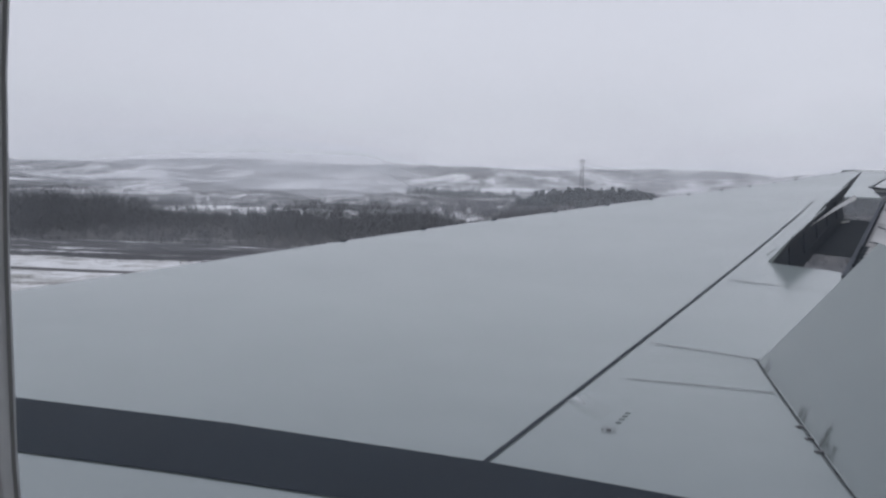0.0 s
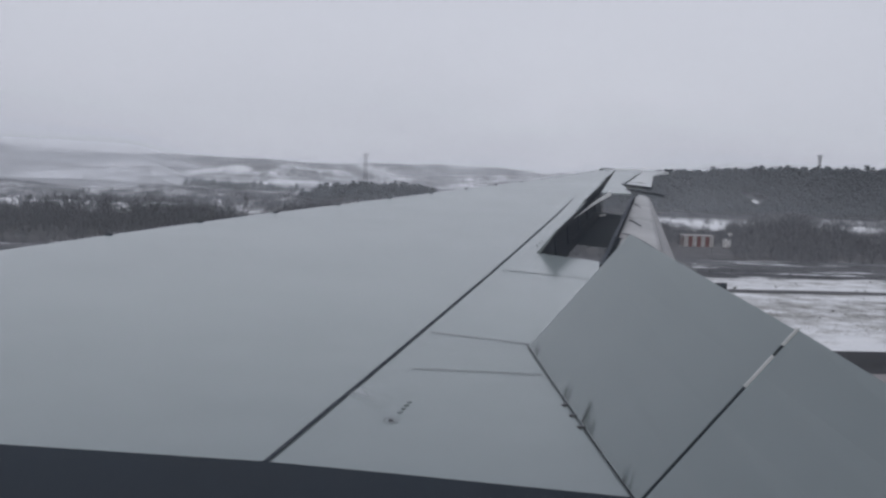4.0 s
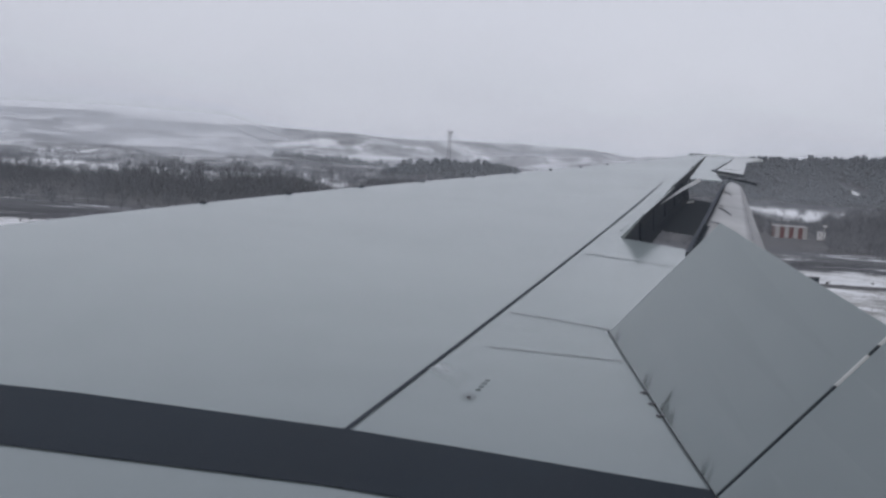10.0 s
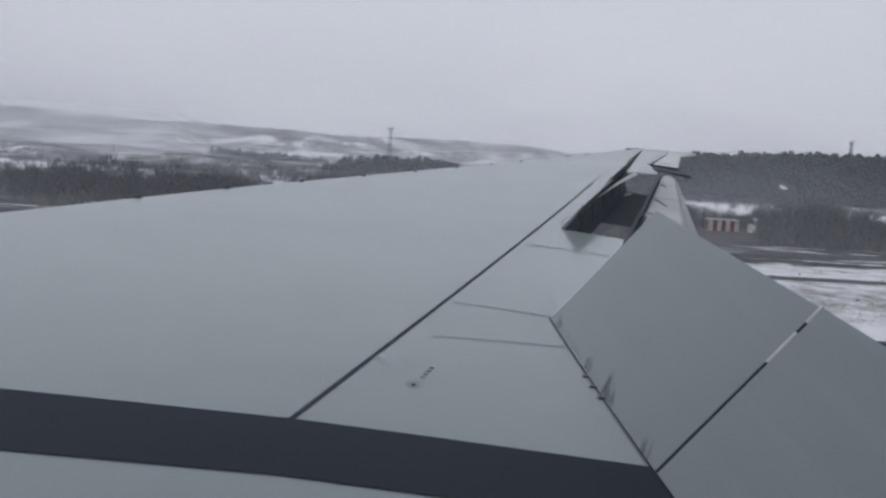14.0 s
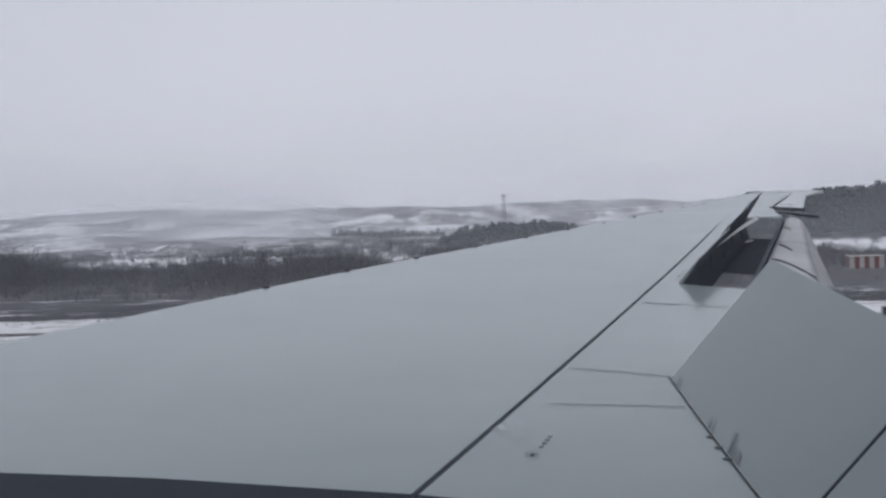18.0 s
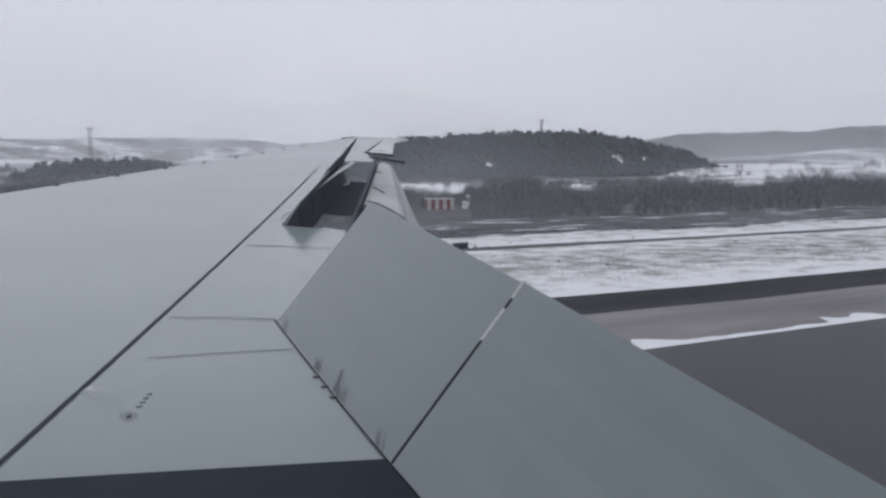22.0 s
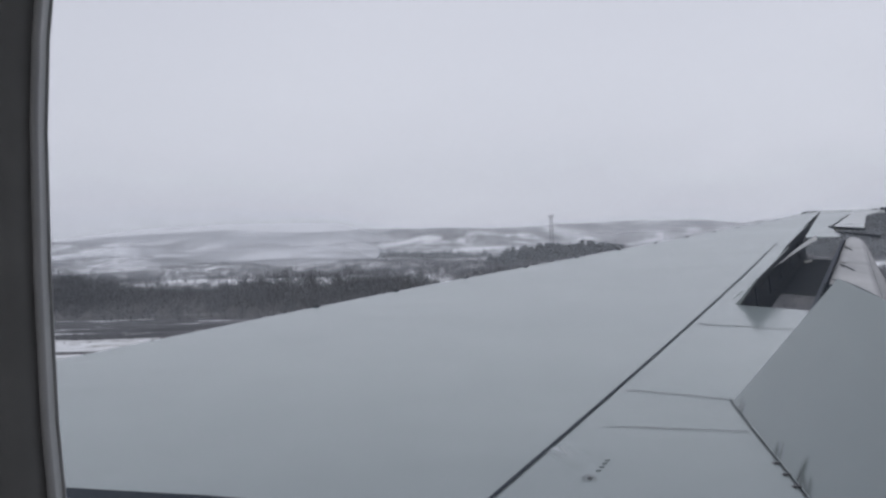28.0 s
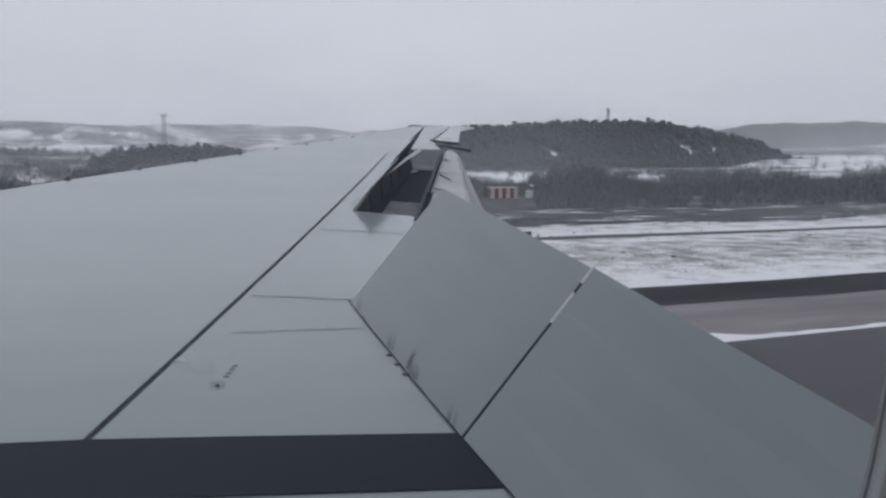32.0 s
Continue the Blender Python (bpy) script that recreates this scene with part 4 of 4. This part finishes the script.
def forest(name, places, label, material, rs):
    vs, fs, o = [], [], 0
    for x, y, z, k in places:
        pv, pf = PINE_NP[int(rs.integers(len(PINE_NP)))]
        a = rs.uniform(0, 2 * math.pi)
        c, s = math.cos(a), math.sin(a)
        q = pv * (k, k, k * rs.uniform(0.85, 1.15))
        q = np.stack([q[:, 0] * c - q[:, 1] * s + x, q[:, 0] * s + q[:, 1] * c + y, q[:, 2] + z], 1)
        vs.append(q)
        fs.append(pf + o)
        o += len(q)
    me = bpy.data.meshes.new(name)
    me.from_pydata(np.concatenate(vs).tolist(), [], np.concatenate(fs).tolist())
    me.materials.append(material)
    me.polygons.foreach_set("use_smooth", [True] * len(me.polygons))
    return tagged(new(name, me), label, "trees", kind="stuff")


CLEARINGS = [(474, 596), (512, 598), (330, 588)]
places = []
for _ in range(6200):
    x, y = rs.uniform(190, 589), rs.uniform(546, 690)
    if any(((x - cx) / 9) ** 2 + ((y - cy) / 15) ** 2 < 1 for cx, cy in CLEARINGS):
        continue
    z = pine_hill_z(x, y)
    if z > 1.0:
        places.append((x, y, z - 0.3, rs.uniform(0.68, 1.0)))
forest("pine_wood", places[:5000], "dense dark pine wood on the hill", M_PINE, rs)
places = []
for _ in range(1300):
    x, y = rs.uniform(-32, 82), rs.uniform(553, 645)
    z = knoll_z(x, y)
    if z > 0.2:
        places.append((x, y, z - 0.3, rs.uniform(0.6, 0.95)))
forest("pine_copse", places, "dark pine copse on the knoll", M_PINE, rs)
places = []
for _ in range(420):
    x, y = rs.uniform(-185, -42), rs.uniform(925, 985)
    if ((x + 113) / 70) ** 2 + ((y - 955) / 28) ** 2 < 1 - 0.5 * noise.noise(Vector((x * 0.04, y * 0.05, 2.0))):
        places.append((x, y, hillside_z(0, math.hypot(x, y), x, y) - 0.4, rs.uniform(0.6, 1.0)))
forest("far_copse", places, "hazy copse on the snowy hillside", M_PINE, rs)


def pine_tree(index, x, y, z, k):
    (cv, cf), (tv, tf) = PINES[index]
    ob = thing("pine_tree", "dark umbrella pine standing on the snowy hill", "tree", "pines on the hill", at=(x, y, z))
    part("crown", cv, cf, M_PINE, ob, smooth=True)
    part("trunk", tv, tf, M_BARK, ob)
    ob.scale = (k, k, k)
    return ob


firsts = [pine_tree(i, 0, 0, -200, 1.0) for i in range(len(PINES))]
for cx, cy in CLEARINGS:
    v, f = sheet(cx - 8, cx + 8, 9, cy - 10, cy + 9, 9, lambda x, y: pine_hill_z(x, y) + 0.9 - 1.1 * (((x - cx) / 8) ** 2 + ((y - cy) / 10) ** 2) ** 2)
    tagged(new("snow_patch", mesh_of("snow_patch", v, f, M_SNOW, True)), "snowy clearing among the pines", "snow", kind="stuff")
spots = [(x, rs.uniform(552, 575)) for x in np.linspace(262, 586, 44)] + [(x, 650 + rs.uniform(-6, 6)) for x in np.linspace(268, 580, 40)]
for i, (x, y) in enumerate(spots):
    m = pose(x + rs.uniform(-3, 3), y, pine_hill_z(x, y) - 0.2, 0, 0, rs.uniform(0, 360)) @ Matrix.Scale(rs.uniform(0.75, 1.05) * (1.25 if y > 600 else 1.0), 4)
    if i < len(firsts):
        firsts[i].matrix_basis = m
    else:
        copy_thing(firsts[i % len(firsts)], m)


def twig_mesh(rs, h, w, count, thick=0.04):
    """A bare bush: a few stems and a loose, rounded crown of many fine twigs."""
    v, f = [], []
    mid = Vector((0, 0, 0.42 * h))
    for _ in range(max(4, count // 14)):
        a, lean = rs.uniform(0, 2 * math.pi), rs.uniform(0.1, 0.42) * w
        t = 0.05 * rs.uniform(0.7, 1.4)
        o = len(v)
        v += [(-t * math.sin(a), t * math.cos(a), -0.15), (t * math.sin(a), -t * math.cos(a), -0.15), (math.cos(a) * lean, math.sin(a) * lean, h * rs.uniform(0.6, 0.9))]
        f.append((o, o + 1, o + 2))
    for _ in range(count):
        d = Vector(rs.normal(0, 1, 3)).normalized()
        r = rs.uniform(0.25, 1.0) ** 0.5
        p = mid + Vector((d.x * w * 0.42 * r, d.y * w * 0.42 * r, d.z * h * 0.43 * r))
        tip = p + (d * 0.5 + Vector((0, 0, 0.55)) + Vector(rs.normal(0, 0.3, 3))) * (0.13 * (h + w) * rs.uniform(0.5, 1.1))
        side = (tip - p).cross(Vector(rs.normal(0, 1, 3))).normalized() * thick * rs.uniform(0.7, 1.5)
        o = len(v)
        v += [tuple(p - side), tuple(p + side), tuple(tip)]
        f.append((o, o + 1, o + 2))
    return np.array(v), f


BUSHES = [twig_mesh(rs, h, w, n) for h, w, n in ((3.0, 3.6, 105), (3.7, 4.0, 125), (2.3, 3.8, 90), (4.6, 4.0, 140))]
LOW_BUSHES = [twig_mesh(rs, h, w, n, 0.22) for h, w, n in ((2.6, 6.0, 22), (3.4, 7.0, 26), (2.0, 5.0, 18))]


def thicket(name, places, label, rs, material=None, kinds=BUSHES):
    v, f, o = [], [], 0
    for x, y, z, k in places:
        bv, bf = kinds[int(rs.integers(len(kinds)))]
        a = rs.uniform(0, 2 * math.pi)
        c, s = math.cos(a), math.sin(a)
        q = bv * k
        v.append(np.stack([q[:, 0] * c - q[:, 1] * s + x, q[:, 0] * s + q[:, 1] * c + y, q[:, 2] + z], 1))
        f += [tuple(i + o for i in p) for p in bf]
        o += len(q)
    me = bpy.data.meshes.new(name)
    me.from_pydata(np.concatenate(v).tolist(), [], f)
    me.materials.append(material or M_TWIG)
    return tagged(new(name, me), label, "bushes", kind="stuff")


places = []
for _ in range(7000):
    x = rs.uniform(-210, 330)
    y = 82 + 108 * rs.uniform(0, 1) ** 0.8
    if (y < 118 and abs(x - 0.48 * y) < 5) or (y < 96 and noise.noise(Vector((x * 0.04, y * 0.06, 5.0))) < 0.0):
        continue
    k = 0.70 + 1.05 * noise.fractal(Vector((x * 0.045, y * 0.03, 0)), 1.0, 2.0, 3)
    places.append((x, y, 0, max(0.25, k) * rs.uniform(0.75, 1.2)))
for _ in range(2600):
    x, y = rs.uniform(-190, 280), 80 + 60 * rs.uniform(0, 1) ** 1.6
    if abs(x - 0.48 * y) < 5 and y < 118:
        continue
    places.append((x, y, 0, rs.uniform(0.26, 0.52)))
thicket("bare_thicket", [p for p in places if p[0] > 28], "bare frosted thicket along the airfield's edge", rs)
thicket("alder_thicket", [p for p in places if p[0] <= 28], "dense dark leafless alder thicket by the heath", rs, M_ALDER)
places = []
for _ in range(26000):
    a, r = radians(rs.uniform(-42, 62)), 440 * (1700 / 440) ** rs.uniform(0, 1)
    x, y = r * math.sin(a), r * math.cos(a)
    if noise.fractal(Vector((x * 0.014, y * 0.003, 3.0)), 1.0, 2.0, 3) < 0.12 + 0.2 * rs.uniform(0, 1):
        continue
    places.append((x, y, hillside_z(math.degrees(a), r, x, y), rs.uniform(0.4, 1.0)))
thicket("hillside_scrub", places, "frosty scrub scattered over the snowy hillside", rs, M_SCRUB, LOW_BUSHES)


places = []
for _ in range(9000):
    a, r = radians(rs.uniform(-45, 14)), 425 * (1100 / 425) ** rs.uniform(0, 1)
    x, y = r * math.sin(a), r * math.cos(a)
    if noise.fractal(Vector((x * 0.011, y * 0.006, 8.0)), 1.0, 2.0, 3) < 0.02 + 0.15 * rs.uniform(0, 1):
        continue
    places.append((x, y, hillside_z(math.degrees(a), r, x, y) - 0.2, rs.uniform(0.7, 1.5)))
belt = []
for _ in range(3200):
    a, r = radians(rs.uniform(-45, 62)), 240 * (620 / 240) ** rs.uniform(0, 1)
    x, y = r * math.sin(a), r * math.cos(a)
    if noise.fractal(Vector((x * 0.013, y * 0.01, 28.0)), 1.0, 2.0, 3) < 0.1 + 0.15 * rs.uniform(0, 1) or (a > 0.35 and r < 330):
        continue
    belt.append((x, y, max(0.0, hillside_z(math.degrees(a), r, x, y)) - 0.2 if r > 430 else -0.1, rs.uniform(0.9, 1.7)))
thicket("tree_belt", belt, "loose belt of bare trees on the snowy fields", rs, M_BUSH, BUSHES)
thicket("hillside_bushes", places, "dark clumps of bare bushes at the hillside's foot", rs, M_BUSH, LOW_BUSHES)

places = []
for _ in range(900):
    a, r = radians(rs.uniform(41, 70)), 360 * (1080 / 360) ** rs.uniform(0, 1)
    x, y = r * math.sin(a), r * math.cos(a)
    if noise.fractal(Vector((x * 0.01, y * 0.012, 18.0)), 1.0, 2.0, 3) < 0.08:
        continue
    places.append((x, y, slope_z(math.degrees(a), r, x, y) - 0.2, rs.uniform(1.0, 2.2)))
thicket("slope_bushes", places, "bare trees and bushes scattered over the white slope", rs, M_TWIG, BUSHES)


def bare_tree(x, y, h, seed):
    """A leafless tree: trunk with limbs, and a loose round crown of thin twigs."""
    r = np.random.default_rng(seed)
    ob = thing("bare_tree", "leafless brown tree in the thicket", "tree", "bare trees", at=(x, y, 0))
    limbs, twigs_v, twigs_f = [rod((0, 0, -0.3), (0.1, 0.05, h * 0.55), 0.13, 7, 0.06)], [], []
    for k in range(16):
        q = r.uniform(0.18, 0.55)
        a = r.uniform(0, 2 * math.pi)
        end = Vector((math.cos(a) * h * 0.27 * r.uniform(0.4, 1), math.sin(a) * h * 0.27 * r.uniform(0.4, 1), h * (q + r.uniform(0.12, 0.38))))
        limbs.append(rod((0.05, 0.02, h * q), end, 0.05, 4, 0.015))
        for _ in range(16):
            p = Vector((0.05, 0.02, h * q)).lerp(end, r.uniform(0.35, 1.0))
            tip = p + Vector((r.uniform(-1, 1), r.uniform(-1, 1), r.uniform(-0.15, 1.0))) * h * 0.12
            t = 0.035
            o = len(twigs_v)
            twigs_v += [(p.x - t, p.y, p.z), (p.x + t, p.y, p.z), tuple(tip)]
            twigs_f.append((o, o + 1, o + 2))
    part("trunk", *merge(*limbs), M_BARK, ob)
    part("crown", twigs_v, twigs_f, M_TWIG, ob, "fine bare twigs")
    return ob


for i in range(22):
    bare_tree(-175 + 22 * i + rs.uniform(-9, 9), rs.uniform(122, 150), rs.uniform(3.6, 6.2), 100 + i)


for i in range(16):
    bare_tree(-150 + 15 * i + rs.uniform(-6, 6), rs.uniform(205, 270), rs.uniform(5.0, 8.5), 200 + i)


# ---------------------------------------------------------------- masts and small airfield things
def lattice_tower(x, y, z, h, w, label):
    ob = thing("lattice_tower", label, "tower", "towers", at=(x, y, z))
    for sx in (-1, 1):
        for sy in (-1, 1):
            part("leg", *rod((sx * w / 2, sy * w / 2, -1), (sx * w / 4, sy * w / 4, h), 0.19), M_TOWER, ob)
    levels = 7
    for i in range(levels):
        z0, z1 = h * i / levels, h * (i + 1) / levels
        a, b = w / 2 * (1 - 0.5 * i / levels), w / 2 * (1 - 0.5 * (i + 1) / levels)
        bars = []
        for k in range(4):
            c0, c1 = [((-1, -1), (1, -1), (1, 1), (-1, 1))[j % 4] for j in (k, k + 1)]
            bars.append(rod((c0[0] * a, c0[1] * a, z0), (c1[0] * b, c1[1] * b, z1), 0.07, 4))
            bars.append(rod((c1[0] * a, c1[1] * a, z0), (c0[0] * b, c0[1] * b, z1), 0.07, 4))
            bars.append(rod((c0[0] * b, c0[1] * b, z1), (c1[0] * b, c1[1] * b, z1), 0.07, 4))
        part("bracing", *merge(*bars), M_TOWER, ob)
    part("platform", *box(-w * 0.75, w * 0.75, -w * 0.5, w * 0.5, h, h + 0.5), M_TOWER, ob)
    for k in range(3):
        part("antenna", *rod((w * 0.6 * (k - 1), 0, h + 0.4), (w * 0.6 * (k - 1), 0, h + 2.6), 0.16), M_TOWER, ob)
    return ob


lattice_tower(440, 672, 34, 27, 3.4, "grey lattice radio tower above the pines")
lattice_tower(20, 618, 6, 35, 3.6, "grey lattice radio tower behind the knoll")

hut = thing("equipment_hut", "red and white striped equipment hut on the snow", "hut", at=(54, 112, 0))
hut.scale = (0.56, 0.56, 0.62)
for i in range(7):
    part("wall_stripe", *box(-4.2 + 1.2 * i, -3.0 + 1.2 * i, -1.2, 1.2, -0.05, 2.7), M_REDPAINT if i % 2 else M_HUT, hut)
part("roof", *prism([(-4.4, -1.4, 2.7), (4.4, -1.4, 2.7), (4.4, 1.4, 2.95), (-4.4, 1.4, 2.95)], [(-4.4, -1.4, 2.6), (4.4, -1.4, 2.6), (4.4, 1.4, 2.7), (-4.4, 1.4, 2.7)]), M_HUT, hut)
for i in range(5):
    part("louvre", *box(-4.28, -4.2, -1.0, 1.0, 0.4 + 0.45 * i, 0.62 + 0.45 * i), M_REDPAINT, hut)
mast = thing("marker_mast", "slim white mast with a lamp head", "mast", at=(59.5, 112.5, 0))
mast.scale = (0.6, 0.6, 0.7)
part("pole", *rod((0, 0, -0.1), (0, 0, 2.9), 0.08), M_WHITEPAINT, mast)
part("lamp_head", *box(-0.5, 0.5, -0.2, 0.2, 2.8, 3.1), M_WHITEPAINT, mast)
part("base", *box(-0.4, 0.4, -0.4, 0.4, -0.05, 0.4), M_SEAL, mast)
cab = thing("equipment_cabinet", "small white equipment cabinet by the service road", "cabinet", at=(57.5, 109.5, 0))
part("body", *box(-0.45, 0.45, -0.35, 0.35, 0.15, 1.25), M_WHITEPAINT, cab)
part("plinth", *box(-0.5, 0.5, -0.4, 0.4, -0.05, 0.15), M_SHOULDER, cab)
part("roof", *box(-0.5, 0.5, -0.42, 0.42, 1.25, 1.32), M_WHITEPAINT, cab)


def edge_light(x, y):
    ob = thing("runway_light", "small raised runway edge light", "lamp", "runway edge lights", at=(x, y, 0.02))
    part("stem", *rod((0, 0, 0), (0, 0, 0.28), 0.03), M_SEAL, ob)
    part("lens", *rod((0, 0, 0.28), (0, 0, 0.4), 0.07, 8, 0.05), M_WHITEPAINT, ob)
    part("foot", *rod((0, 0, 0), (0, 0, 0.04), 0.14, 8), M_SEAL, ob)
    return ob


def airfield_sign(x, y, turn):
    ob = thing("airfield_sign", "low black airfield sign on two short legs in the snow", "sign")
    part("panel", *box(-0.62, 0.62, -0.05, 0.05, 0.42, 0.86), M_SEAL, ob, "dark sign panel")
    part("frame", *merge(box(-0.66, 0.66, -0.06, 0.06, 0.86, 0.90), box(-0.66, 0.66, -0.06, 0.06, 0.38, 0.42), box(-0.66, -0.62, -0.06, 0.06, 0.38, 0.90), box(0.62, 0.66, -0.06, 0.06, 0.38, 0.90)), M_PALEGREY, ob)
    for k in (-0.42, 0.42):
        leg = part("leg", *rod((k, 0, -0.05), (k, 0, 0.40), 0.035), M_PALEGREY, ob)
        part("foot", *rod((k, 0, 0), (k, 0, 0.05), 0.12, 8), M_SHOULDER, leg)
    ob.matrix_basis = pose(x, y, 0.0, 0, 0, turn)
    return ob


airfield_sign(23.4, 45.4, 12)

light0 = edge_light(-90, 18.8)
for i in range(1, 7):
    copy_thing(light0, pose(-90 + 60 * i + 7, 18.8, 0.02))
# short faded warning marks by the outer spoiler's hinge
for i in range(3):
    x, y = 1.92 + 0.07 * i, 7.45 + 0.16 * i
    part("warning_mark", *box(x - 0.01, x + 0.015, y - 0.012, y + 0.012, wing_z(y) - 0.01, wing_z(y) + 0.004), M_LETTER, airplane)
